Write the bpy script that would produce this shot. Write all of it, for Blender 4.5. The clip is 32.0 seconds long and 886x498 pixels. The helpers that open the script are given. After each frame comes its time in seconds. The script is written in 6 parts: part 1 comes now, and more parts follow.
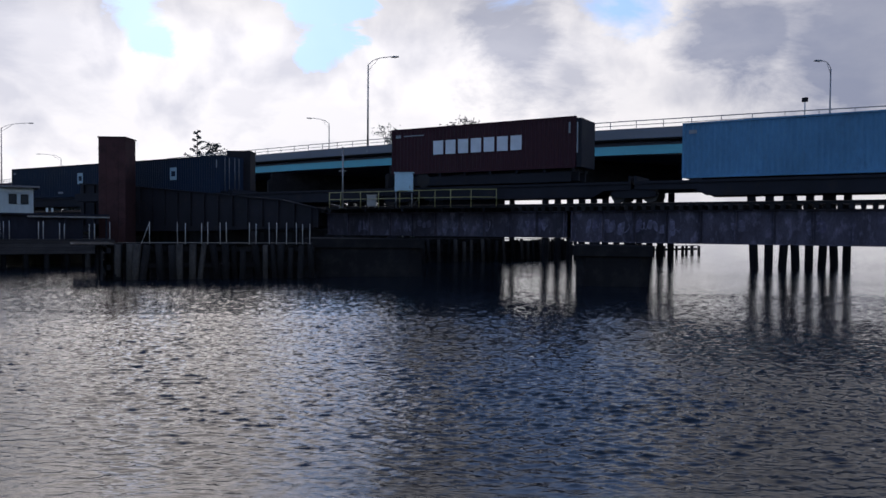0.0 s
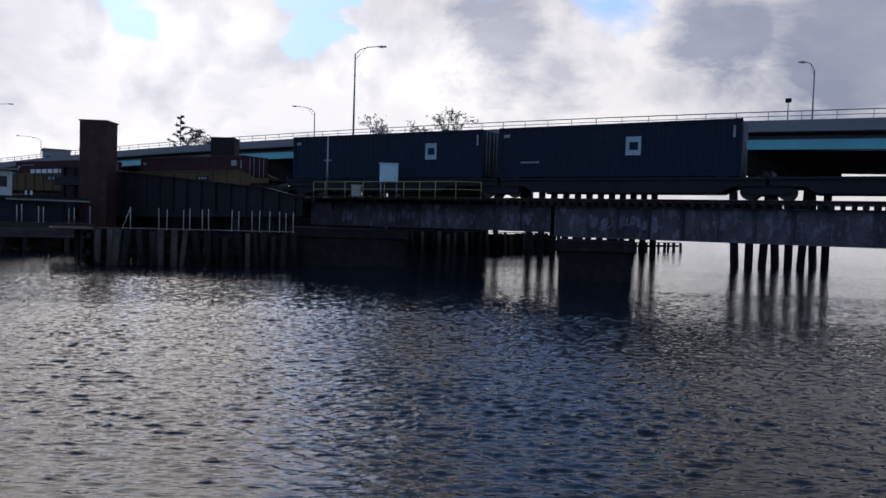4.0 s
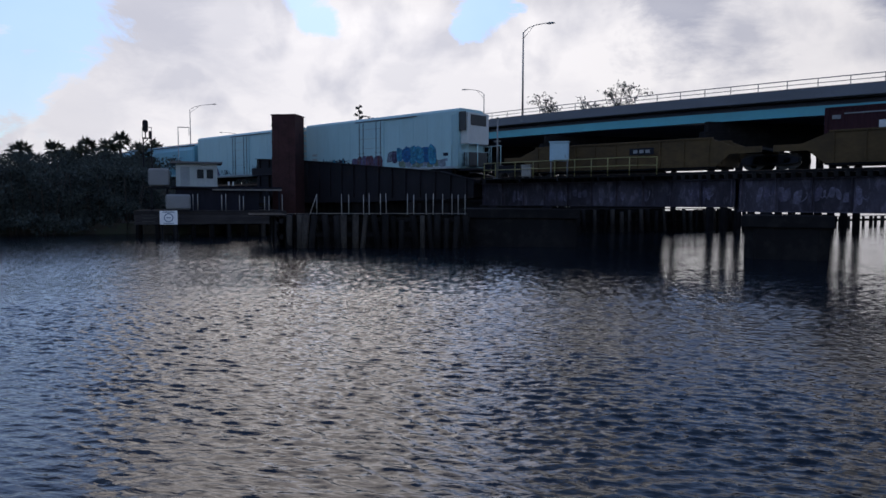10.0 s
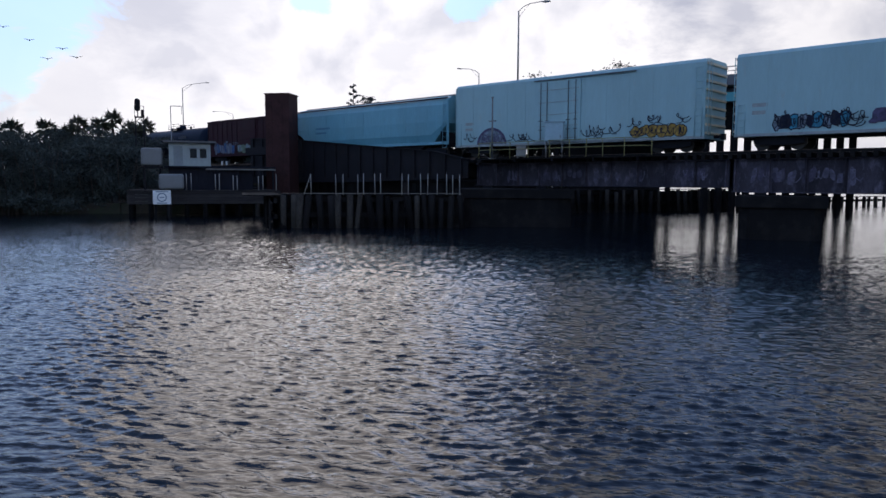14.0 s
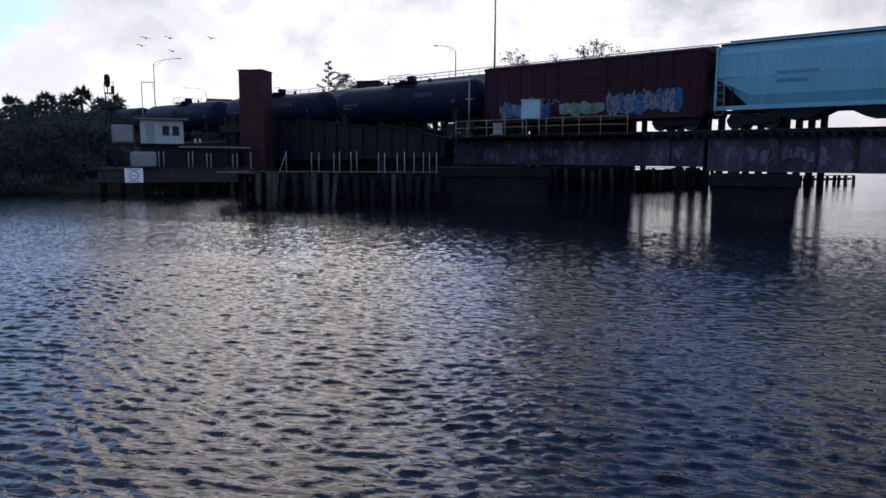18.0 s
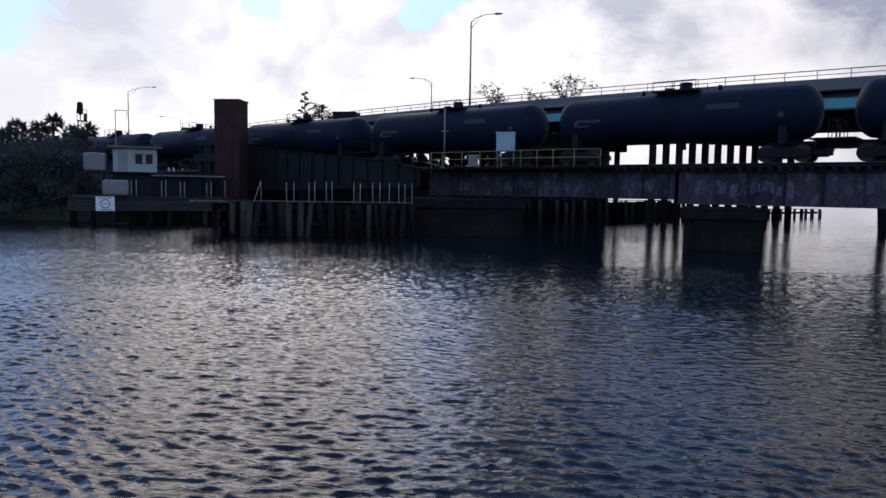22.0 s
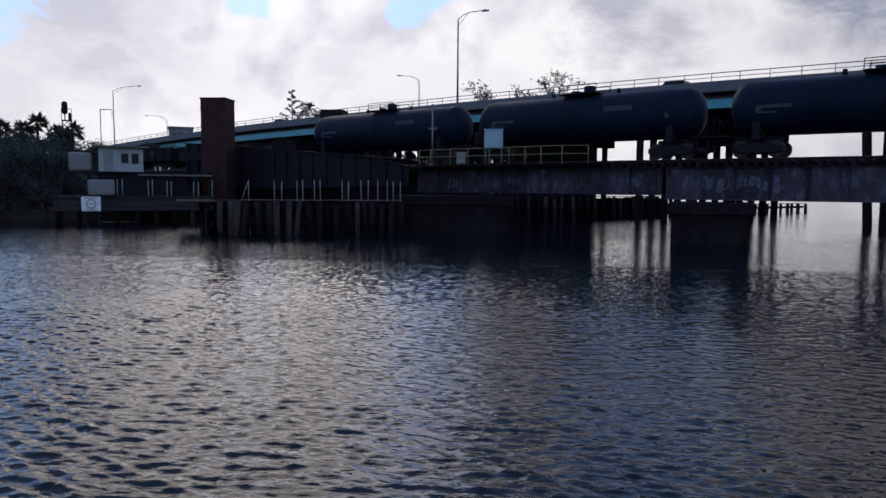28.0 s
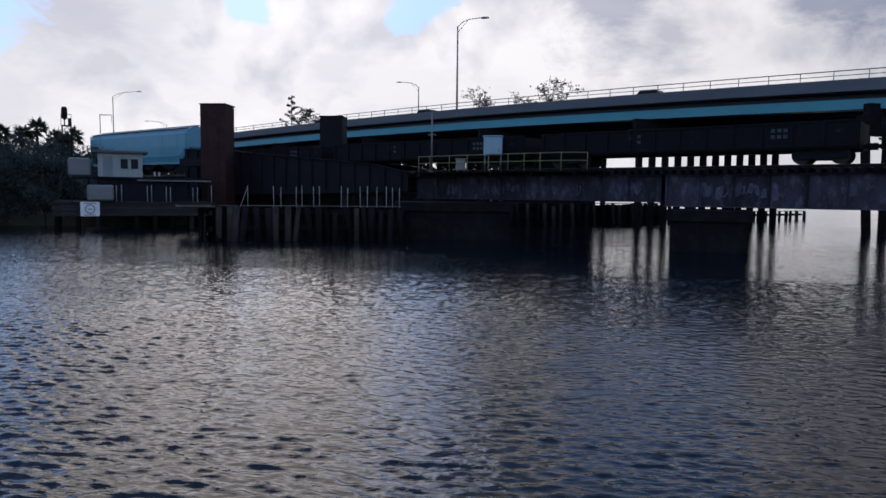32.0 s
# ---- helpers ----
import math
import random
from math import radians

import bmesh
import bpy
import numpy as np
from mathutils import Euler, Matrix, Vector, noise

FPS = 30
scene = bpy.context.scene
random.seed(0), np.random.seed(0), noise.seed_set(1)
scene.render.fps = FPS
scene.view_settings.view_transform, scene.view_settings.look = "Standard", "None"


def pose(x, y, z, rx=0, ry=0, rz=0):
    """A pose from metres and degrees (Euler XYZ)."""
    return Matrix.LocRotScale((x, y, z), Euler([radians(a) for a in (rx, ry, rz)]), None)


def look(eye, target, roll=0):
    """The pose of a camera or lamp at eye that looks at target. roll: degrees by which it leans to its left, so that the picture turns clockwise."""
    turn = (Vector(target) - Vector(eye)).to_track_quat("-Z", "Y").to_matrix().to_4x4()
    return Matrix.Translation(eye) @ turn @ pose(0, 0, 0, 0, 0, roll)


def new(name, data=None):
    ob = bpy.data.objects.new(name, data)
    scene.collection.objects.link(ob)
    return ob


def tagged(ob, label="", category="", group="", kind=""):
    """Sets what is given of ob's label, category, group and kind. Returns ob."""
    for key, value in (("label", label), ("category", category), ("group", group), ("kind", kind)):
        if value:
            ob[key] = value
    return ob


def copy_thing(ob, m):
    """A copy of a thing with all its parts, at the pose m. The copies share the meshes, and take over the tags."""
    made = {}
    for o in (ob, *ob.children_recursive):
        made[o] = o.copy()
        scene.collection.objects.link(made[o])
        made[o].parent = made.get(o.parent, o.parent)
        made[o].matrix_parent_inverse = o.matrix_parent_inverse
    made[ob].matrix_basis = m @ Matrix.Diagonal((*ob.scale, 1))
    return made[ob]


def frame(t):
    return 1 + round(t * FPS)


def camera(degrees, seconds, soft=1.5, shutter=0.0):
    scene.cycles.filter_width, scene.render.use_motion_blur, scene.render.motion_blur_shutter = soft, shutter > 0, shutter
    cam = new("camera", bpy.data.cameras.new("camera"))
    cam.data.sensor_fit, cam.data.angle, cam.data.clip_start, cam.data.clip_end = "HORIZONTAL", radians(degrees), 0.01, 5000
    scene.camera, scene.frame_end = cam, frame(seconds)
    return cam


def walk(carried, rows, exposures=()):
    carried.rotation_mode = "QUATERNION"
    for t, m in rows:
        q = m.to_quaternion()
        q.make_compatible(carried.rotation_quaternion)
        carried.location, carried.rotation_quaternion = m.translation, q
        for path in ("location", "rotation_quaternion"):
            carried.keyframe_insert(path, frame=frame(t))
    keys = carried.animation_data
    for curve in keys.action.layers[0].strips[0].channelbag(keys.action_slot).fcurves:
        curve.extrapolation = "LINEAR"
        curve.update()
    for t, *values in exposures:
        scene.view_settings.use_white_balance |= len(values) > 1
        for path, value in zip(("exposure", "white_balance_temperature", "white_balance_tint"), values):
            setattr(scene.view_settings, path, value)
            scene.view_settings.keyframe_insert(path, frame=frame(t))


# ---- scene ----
cam = camera(64.00, 32.0, soft=1.55)
EYE = (0.0, 0.0, 2.9)
PATH = [
    (0, pose(*EYE, 88.56, -0.48, 0.65)),
    (0.5, pose(*EYE, 88.24, 0.01, 1.46)),
    (1, pose(*EYE, 88.63, -1.45, 0.97)),
    (1.5, pose(*EYE, 88.43, -1.82, 1.82)),
    (2, pose(*EYE, 88.06, -2.29, 1.89)),
    (2.5, pose(*EYE, 87.34, -2.13, 0.64)),
    (3, pose(*EYE, 87.35, -1.70, 1.21)),
    (3.5, pose(*EYE, 88.06, -1.74, -0.67)),
    (5.5, pose(*EYE, 87.24, -1.07, 1.19)),
    (6, pose(*EYE, 87.38, -0.42, 4.60)),
    (6.5, pose(*EYE, 88.00, -0.67, 7.81)),
    (7, pose(*EYE, 87.68, -0.25, 8.53)),
    (7.5, pose(*EYE, 87.17, 0.30, 10.31)),
    (8, pose(*EYE, 87.56, 0.32, 13.20)),
    (8.5, pose(*EYE, 86.58, 0.01, 13.22)),
    (9, pose(*EYE, 86.39, -0.26, 12.77)),
    (9.5, pose(*EYE, 87.02, -0.58, 14.24)),
    (10, pose(*EYE, 86.10, -0.15, 13.06)),
    (10.5, pose(*EYE, 84.51, -1.10, 12.90)),
    (11, pose(*EYE, 84.71, -0.57, 13.77)),
    (11.5, pose(*EYE, 86.04, -0.41, 13.74)),
    (12, pose(*EYE, 85.16, -0.51, 14.71)),
    (12.5, pose(*EYE, 84.00, -0.19, 14.63)),
    (13, pose(*EYE, 83.70, 0.23, 13.55)),
    (13.5, pose(*EYE, 84.25, -0.26, 12.67)),
    (15.5, pose(*EYE, 84.77, 0.41, 11.92)),
    (16, pose(*EYE, 84.75, 0.44, 10.63)),
    (16.5, pose(*EYE, 83.00, 0.10, 10.20)),
    (17, pose(*EYE, 82.50, 0.46, 10.79)),
    (17.5, pose(*EYE, 82.89, 0.24, 11.17)),
    (18, pose(*EYE, 82.78, -0.35, 10.76)),
    (18.5, pose(*EYE, 82.72, -0.29, 10.64)),
    (19, pose(*EYE, 82.36, -0.23, 10.05)),
    (19.5, pose(*EYE, 81.64, -0.27, 9.25)),
    (20, pose(*EYE, 81.76, -0.22, 9.04)),
    (20.5, pose(*EYE, 81.92, -0.33, 8.90)),
    (21, pose(*EYE, 82.45, -0.19, 9.44)),
    (21.5, pose(*EYE, 84.77, -0.98, 8.93)),
    (22, pose(*EYE, 85.27, -0.84, 8.78)),
    (22.5, pose(*EYE, 86.22, 0.12, 9.02)),
    (23, pose(*EYE, 85.91, 0.21, 10.77)),
    (23.5, pose(*EYE, 86.34, 0.70, 9.84)),
    (24, pose(*EYE, 86.82, 0.02, 10.25)),
    (24.5, pose(*EYE, 86.01, 0.29, 9.76)),
    (25, pose(*EYE, 86.08, 0.43, 9.16)),
    (25.5, pose(*EYE, 85.50, 0.25, 9.72)),
    (27.5, pose(*EYE, 85.63, -0.41, 8.68)),
    (28, pose(*EYE, 85.07, -0.40, 7.85)),
    (28.5, pose(*EYE, 85.73, -0.32, 7.04)),
    (29, pose(*EYE, 85.23, -0.18, 7.27)),
    (29.5, pose(*EYE, 85.55, -0.27, 7.98)),
    (30, pose(*EYE, 85.41, -0.63, 7.67)),
    (30.5, pose(*EYE, 85.88, -0.08, 8.55)),
    (31, pose(*EYE, 85.36, -0.99, 7.80)),
    (31.5, pose(*EYE, 85.91, -0.75, 8.40)),
    (32, pose(*EYE, 85.58, -0.59, 7.78)),
]
CLOUD_AT = (0.0, 0.0, 0.0)
CLOUD_GLOW, CLOUD_BASE, SKY_GAIN = 0.37, 0.71, 0.088
CLOUD_SHADE = (0.335, 0.37, 0.47)
EXPOSURES = [(0, 0.14, 6270, 16), (3, 0.12, 6270, 16), (6, 0.09, 6270, 16), (9, -0.08, 6270, 16), (11, 0.07, 6270, 16), (13, 0.17, 6270, 16), (16, 0.25, 6270, 16), (20, 0.27, 6270, 16), (22, 0.24, 6270, 16), (23, 0.02, 6270, 16), (28, 0.02, 6270, 16), (32, 0.03, 6270, 16)]
walk(cam, PATH, EXPOSURES)

# world: clear blue sky behind broken, back-lit cloud
SUN_AZ, SUN_EL = 24.0, 30.0      # degrees left of the y axis, degrees up
sun_way = Vector((-math.sin(radians(SUN_AZ)) * math.cos(radians(SUN_EL)), math.cos(radians(SUN_AZ)) * math.cos(radians(SUN_EL)), math.sin(radians(SUN_EL))))
world = bpy.data.worlds.new("world")
scene.world = world
world.use_nodes = True
wn, wl = world.node_tree.nodes, world.node_tree.links
wn.clear()


def wmath(op, a, b=None, c=None, clamp=False):
    n = wn.new("ShaderNodeMath")
    n.operation, n.use_clamp = op, clamp
    for i, v in enumerate((a, b, c)):
        if v is None:
            continue
        if isinstance(v, (int, float)):
            n.inputs[i].default_value = v
        else:
            wl.new(v, n.inputs[i])
    return n.outputs[0]


def wramp(value, stops):
    n = wn.new("ShaderNodeValToRGB")
    e = n.color_ramp.elements
    while len(e) < len(stops):
        e.new(0.5)
    for k, (p, c) in zip(e, stops):
        k.position, k.color = p, (*c, 1) if len(c) == 3 else c
    wl.new(value, n.inputs[0])
    return n.outputs[0]


def wmix(fac, a, b, kind="MIX"):
    n = wn.new("ShaderNodeMix")
    n.data_type, n.blend_type = "RGBA", kind
    for sock, v in ((n.inputs[0], fac), (n.inputs[6], a), (n.inputs[7], b)):
        if isinstance(v, (int, float)):
            sock.default_value = v
        elif isinstance(v, tuple):
            sock.default_value = (*v, 1)
        else:
            wl.new(v, sock)
    return n.outputs[2]


sky = wn.new("ShaderNodeTexSky")
sky.sky_type, sky.sun_disc = "NISHITA", False
sky.sun_elevation, sky.sun_rotation = radians(SUN_EL), radians(-SUN_AZ)
sky.dust_density = 0.15
coord = wn.new("ShaderNodeTexCoord")
sep = wn.new("ShaderNodeSeparateXYZ")
wl.new(coord.outputs["Generated"], sep.inputs[0])
# cloud layer: the way up is divided out, so that clouds flatten towards the horizon
up = wmath("MAXIMUM", sep.outputs[2], 0.0)
den = wmath("ADD", up, 0.5)
comb = wn.new("ShaderNodeCombineXYZ")
wl.new(wmath("DIVIDE", sep.outputs[0], den), comb.inputs[0])
wl.new(wmath("DIVIDE", sep.outputs[1], den), comb.inputs[1])
wl.new(wmath("MULTIPLY", up, 2.2), comb.inputs[2])


def wnoise(scale, detail, rough, offset, distort=0.0, flat=True):
    m = wn.new("ShaderNodeMapping")
    m.inputs[1].default_value = offset
    wl.new(comb.outputs[0] if flat else coord.outputs["Generated"], m.inputs[0])
    n = wn.new("ShaderNodeTexNoise")
    n.inputs["Scale"].default_value, n.inputs["Detail"].default_value = scale, detail
    n.inputs["Roughness"].default_value, n.inputs["Distortion"].default_value = rough, distort
    wl.new(m.outputs[0], n.inputs["Vector"])
    return n.outputs[0]


body = wnoise(1.15, 9, 0.52, CLOUD_AT, 0.35)
puff = wnoise(4.2, 8, 0.6, (3.1, 7.7, 1.3), 0.2)
density = wmath("ADD", wmath("MULTIPLY", body, 0.8), wmath("MULTIPLY", puff, 0.2))
# nearness to the sun
dot = wn.new("ShaderNodeVectorMath")
dot.operation = "DOT_PRODUCT"
wl.new(coord.outputs["Generated"], dot.inputs[0])
dot.inputs[1].default_value = sun_way
near = wmath("MAXIMUM", dot.outputs["Value"], 0.0)
glow = wmath("POWER", near, 3.5)
ripple = wmath("MULTIPLY", wmath("SUBTRACT", wnoise(5.5, 7, 0.62, (1.7, 4.4, 2.9), 0.3), 0.5), 1.0)


def bearing(az, el):
    return (-math.sin(radians(az)) * math.cos(radians(el)), math.cos(radians(az)) * math.cos(radians(el)), math.sin(radians(el)))


def patch(az, el, r_in, r_out, ragged):
    """1 within r_in degrees of a bearing, 0 past r_out, with a ragged rim."""
    d = wn.new("ShaderNodeVectorMath")
    d.operation = "DOT_PRODUCT"
    wl.new(coord.outputs["Generated"], d.inputs[0])
    d.inputs[1].default_value = bearing(az, el)
    deg = wmath("MULTIPLY", wmath("ARCCOSINE", wmath("MINIMUM", d.outputs["Value"], 1.0)), 57.2958)
    deg = wmath("MULTIPLY_ADD", ripple, ragged, deg)
    return wmath("DIVIDE", wmath("SUBTRACT", r_out, deg), r_out - r_in, clamp=True)


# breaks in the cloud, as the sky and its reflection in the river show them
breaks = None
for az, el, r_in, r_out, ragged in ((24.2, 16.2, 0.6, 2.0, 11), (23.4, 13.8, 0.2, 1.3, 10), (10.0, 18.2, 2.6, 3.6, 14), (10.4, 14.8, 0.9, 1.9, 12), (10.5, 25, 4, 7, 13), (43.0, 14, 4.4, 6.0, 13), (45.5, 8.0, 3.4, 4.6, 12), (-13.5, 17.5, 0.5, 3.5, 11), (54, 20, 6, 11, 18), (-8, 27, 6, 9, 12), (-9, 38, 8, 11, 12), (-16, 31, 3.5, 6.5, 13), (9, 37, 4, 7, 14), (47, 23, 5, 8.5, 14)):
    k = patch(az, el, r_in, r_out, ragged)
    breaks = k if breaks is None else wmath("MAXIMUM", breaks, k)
# crisp cumulus heads standing before the blue over the bank
for az, el, r in ((39.6, 5.0, 2.9), (42.6, 3.4, 2.3), (36.8, 7.6, 2.4), (47.5, 3.2, 2.6)):
    breaks = wmath("MULTIPLY", breaks, wmath("SUBTRACT", 1.0, patch(az, el, r * 0.86, r, 7)))
front = wmath("MULTIPLY_ADD", sep.outputs[1], 1.3, -0.35, clamp=True)
low = wmath("MULTIPLY_ADD", up, -2.2, 2.3, clamp=True)
density = wmath("ADD", density, wmath("MULTIPLY_ADD", wmath("MULTIPLY", front, low), 0.38, -0.1))
cover = wramp(density, ((0.43, (0, 0, 0)), (0.56, (1, 1, 1))))
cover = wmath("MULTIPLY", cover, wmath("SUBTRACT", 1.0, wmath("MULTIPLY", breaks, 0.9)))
body2 = wnoise(2.7, 9, 0.55, (5.3, 2.2, 8.1))
uneven = wramp(body2, ((0.36, (0.74, 0.74, 0.74)), (0.62, (1, 1, 1))))
thick = wramp(body2, ((0.48, (0, 0, 0)), (0.6, (1, 1, 1))))
# puffs: brighter on the side towards the sun, greyer on the far side
here, sunward = wnoise(5.5, 9, 0.5, (2.3, 6.1, 4.4), 0.25, False), wnoise(5.5, 9, 0.5, (2.29, 6.085, 4.445), 0.25, False)
relief = wramp(wmath("ADD", wmath("SUBTRACT", sunward, here), 0.5), ((0.47, (0, 0, 0)), (0.6, (1, 1, 1))))
grey = wmath("ADD", wmath("MULTIPLY", thick, 0.14), wmath("MULTIPLY", relief, 0.36))
for az, el, r_in, r_out, ragged, deep in ((-30, 13, 5.5, 8, 12, 1.0), (-22.5, 13.5, 3.0, 5, 11, 1.0), (-5.2, 15.2, 2.6, 4.6, 13, 0.85), (-9.8, 12.6, 1.6, 3.6, 11, 0.62), (-26, 6.5, 2, 5, 12, 0.5), (16.5, 9.5, 0.8, 3.2, 10, 0.3), (29.5, 10, 1.0, 4.0, 12, 0.25), (36, 15, 4.0, 9.0, 13, 0.6), (30.5, 13.5, 3.0, 7.0, 13, 0.4), (40, 6, 2.0, 6.0, 12, 0.35), (20.5, 24, 3, 7, 14, 0.4)):
    grey = wmath("MAXIMUM", grey, wmath("MULTIPLY", wmath("MULTIPLY", patch(az, el, r_in * 0.8, r_out * 1.25, ragged), deep), uneven))
lit = wmix(grey, (1.0, 0.985, 0.95), CLOUD_SHADE)
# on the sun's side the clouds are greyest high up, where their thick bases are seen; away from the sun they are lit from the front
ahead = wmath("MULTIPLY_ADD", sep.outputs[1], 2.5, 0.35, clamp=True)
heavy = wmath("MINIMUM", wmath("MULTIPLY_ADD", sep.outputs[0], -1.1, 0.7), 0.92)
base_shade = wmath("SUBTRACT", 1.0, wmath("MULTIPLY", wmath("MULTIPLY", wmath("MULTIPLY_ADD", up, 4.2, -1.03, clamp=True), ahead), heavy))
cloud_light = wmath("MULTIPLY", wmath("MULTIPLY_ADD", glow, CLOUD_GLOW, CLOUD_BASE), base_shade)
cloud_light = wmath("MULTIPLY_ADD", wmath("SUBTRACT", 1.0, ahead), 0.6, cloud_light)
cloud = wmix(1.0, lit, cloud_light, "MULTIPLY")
blue = wmix(1.0, sky.outputs[0], (SKY_GAIN * 0.84, SKY_GAIN * 0.91, SKY_GAIN * 1.04), "MULTIPLY")
blue = wmix(1.0, blue, wmath("MINIMUM", wmath("MULTIPLY_ADD", up, 3.2, 0.75), 1.95), "MULTIPLY")
total = wmix(cover, blue, cloud)
bg = wn.new("ShaderNodeBackground")
wl.new(total, bg.inputs[0])
bg.inputs[1].default_value = 1.0
wo = wn.new("ShaderNodeOutputWorld")
wl.new(bg.outputs[0], wo.inputs[0])

sun = new("sun", bpy.data.lights.new("sun", "SUN"))
sun.data.energy, sun.data.angle, sun.data.color = 0.35, radians(30), (1.0, 0.93, 0.84)
sun.matrix_world = look(sun_way * 100, (0, 0, 0))

# ---- materials ----
MATS = {}


def mat(name, color, rough=0.6, metal=0.0, vary=0.25, scale=3.0, fine=40.0, bump=0.1, stain=None, stain_at=(0.55, 0.7), stretch=(1, 1, 1), island=0.0, spec=0.5, rand=0.0):
    """A worn surface: base colour with broad and fine variation, stains in patches, roughness and bump from the same noise."""
    if name in MATS:
        return MATS[name]
    m = bpy.data.materials.new(name)
    m.use_nodes = True
    nt = m.node_tree
    n, l = nt.nodes, nt.links
    b = n["Principled BSDF"]
    b.inputs["Metallic"].default_value = metal
    b.inputs["Specular IOR Level"].default_value = spec
    tc = n.new("ShaderNodeTexCoord")
    mp = n.new("ShaderNodeMapping")
    mp.inputs[3].default_value = stretch
    l.new(tc.outputs["Object"], mp.inputs[0])

    def noise_of(s, d, r=0.55):
        t = n.new("ShaderNodeTexNoise")
        t.inputs["Scale"].default_value, t.inputs["Detail"].default_value, t.inputs["Roughness"].default_value = s, d, r
        l.new(mp.outputs[0], t.inputs["Vector"])
        return t.outputs[0]

    big, small = noise_of(1.0 / scale, 5), noise_of(fine / 4, 4, 0.6)

    def mixc(f, a, c, kind="MIX"):
        x = n.new("ShaderNodeMix")
        x.data_type, x.blend_type = "RGBA", kind
        for s, v in ((x.inputs[0], f), (x.inputs[6], a), (x.inputs[7], c)):
            if isinstance(v, (int, float)):
                s.default_value = v
            elif isinstance(v, tuple):
                s.default_value = (*v, 1)
            else:
                l.new(v, s)
        return x.outputs[2]

    def ramp(v, p0, p1, c0=(0, 0, 0), c1=(1, 1, 1)):
        r = n.new("ShaderNodeValToRGB")
        r.color_ramp.elements[0].position, r.color_ramp.elements[1].position = p0, p1
        r.color_ramp.elements[0].color, r.color_ramp.elements[1].color = (*c0, 1), (*c1, 1)
        l.new(v, r.inputs[0])
        return r.outputs[0]

    lo, hi = 1 - vary, 1 + vary * 0.5
    c = mixc(1.0, (*color,), ramp(big, 0.3, 0.7, (lo, lo, lo), (hi, hi, hi)), "MULTIPLY")
    c = mixc(1.0, c, ramp(small, 0.25, 0.75, (1 - vary * 0.6,) * 3, (1 + vary * 0.3,) * 3), "MULTIPLY")
    if stain:
        c = mixc(ramp(noise_of(2.2 / scale, 8, 0.68), *stain_at), c, stain)
    if rand:
        info = n.new("ShaderNodeObjectInfo")
        c = mixc(1.0, c, ramp(info.outputs["Random"], 0, 1, (1 - rand,) * 3, (1 + rand,) * 3), "MULTIPLY")
    if island:
        geo = n.new("ShaderNodeNewGeometry")
        c = mixc(1.0, c, ramp(geo.outputs["Random Per Island"], 0, 1, (1 - island,) * 3, (1 + island,) * 3), "MULTIPLY")
    l.new(c, b.inputs["Base Color"])
    l.new(ramp(big, 0.3, 0.7, (max(0.02, rough - 0.1),) * 3, (min(1, rough + 0.1),) * 3), b.inputs["Roughness"])
    if bump:
        bp = n.new("ShaderNodeBump")
        bp.inputs["Strength"].default_value, bp.inputs["Distance"].default_value = bump, 0.02
        l.new(small, bp.inputs["Height"])
        l.new(bp.outputs[0], b.inputs["Normal"])
    MATS[name] = m
    return m


def steel_dark(): return mat("dark_steel", (0.016, 0.016, 0.021), 0.65, 0.0, 0.4, 2.0, spec=0.12, stain=(0.03, 0.022, 0.02), stain_at=(0.6, 0.75))
def girder_paint(): return mat("girder_paint", (0.05, 0.046, 0.064), 0.7, 0.0, 0.45, 1.1, spec=0.15, stain=(0.14, 0.13, 0.18), stain_at=(0.52, 0.78), stretch=(1.5, 1, 0.7), rand=0.45)
def timber(): return mat("weathered_timber", (0.0165, 0.016, 0.017), 0.85, 0.0, 0.45, 1.2, 30, 0.5, stain=(0.07, 0.064, 0.06), stain_at=(0.62, 0.8), stretch=(3, 3, 0.6), rand=0.55, spec=0.1)
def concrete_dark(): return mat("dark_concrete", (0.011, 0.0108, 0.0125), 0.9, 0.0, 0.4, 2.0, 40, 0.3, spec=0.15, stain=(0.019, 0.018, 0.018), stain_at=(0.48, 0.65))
def concrete_light(): return mat("light_concrete", (0.14, 0.155, 0.18), 0.8, 0.0, 0.2, 4.0, 30, 0.15, stain=(0.11, 0.115, 0.13), stain_at=(0.55, 0.8), stretch=(0.5, 0.5, 2))
def teal_paint(): return mat("teal_paint", (0.08, 0.36, 0.44), 0.5, 0.0, 0.15, 4.0, 20, 0.05, stain=(0.08, 0.26, 0.30), stain_at=(0.6, 0.85))
def navy_paint(): return mat("navy_girder_paint", (0.06, 0.07, 0.12), 0.55, 0.0, 0.2, 4.0, 20, 0.05)
def galv(): return mat("galvanised_steel", (0.22, 0.23, 0.24), 0.5, 0.6, 0.2, 1.0, 40, 0.05)
def brick_red(): return mat("rust_brown_plate", (0.058, 0.028, 0.029), 0.85, 0.0, 0.35, 1.5, 40, 0.3, spec=0.15, stain=(0.03, 0.017, 0.018), stain_at=(0.5, 0.7))
def white_paint(): return mat("white_paint", (0.5, 0.53, 0.53), 0.6, 0.0, 0.15, 1.5, 30, 0.1, stain=(0.45, 0.44, 0.42), stain_at=(0.58, 0.8))
def soil(): return mat("soil", (0.06, 0.05, 0.038), 0.95, 0.0, 0.5, 3.0, 20, 0.5, stain=(0.035, 0.042, 0.024), stain_at=(0.45, 0.6))
def leaf(): return mat("leaves", (0.064, 0.078, 0.074), 0.8, 0.0, 0.3, 1.5, 10, 0.0, island=0.25, spec=0.06)
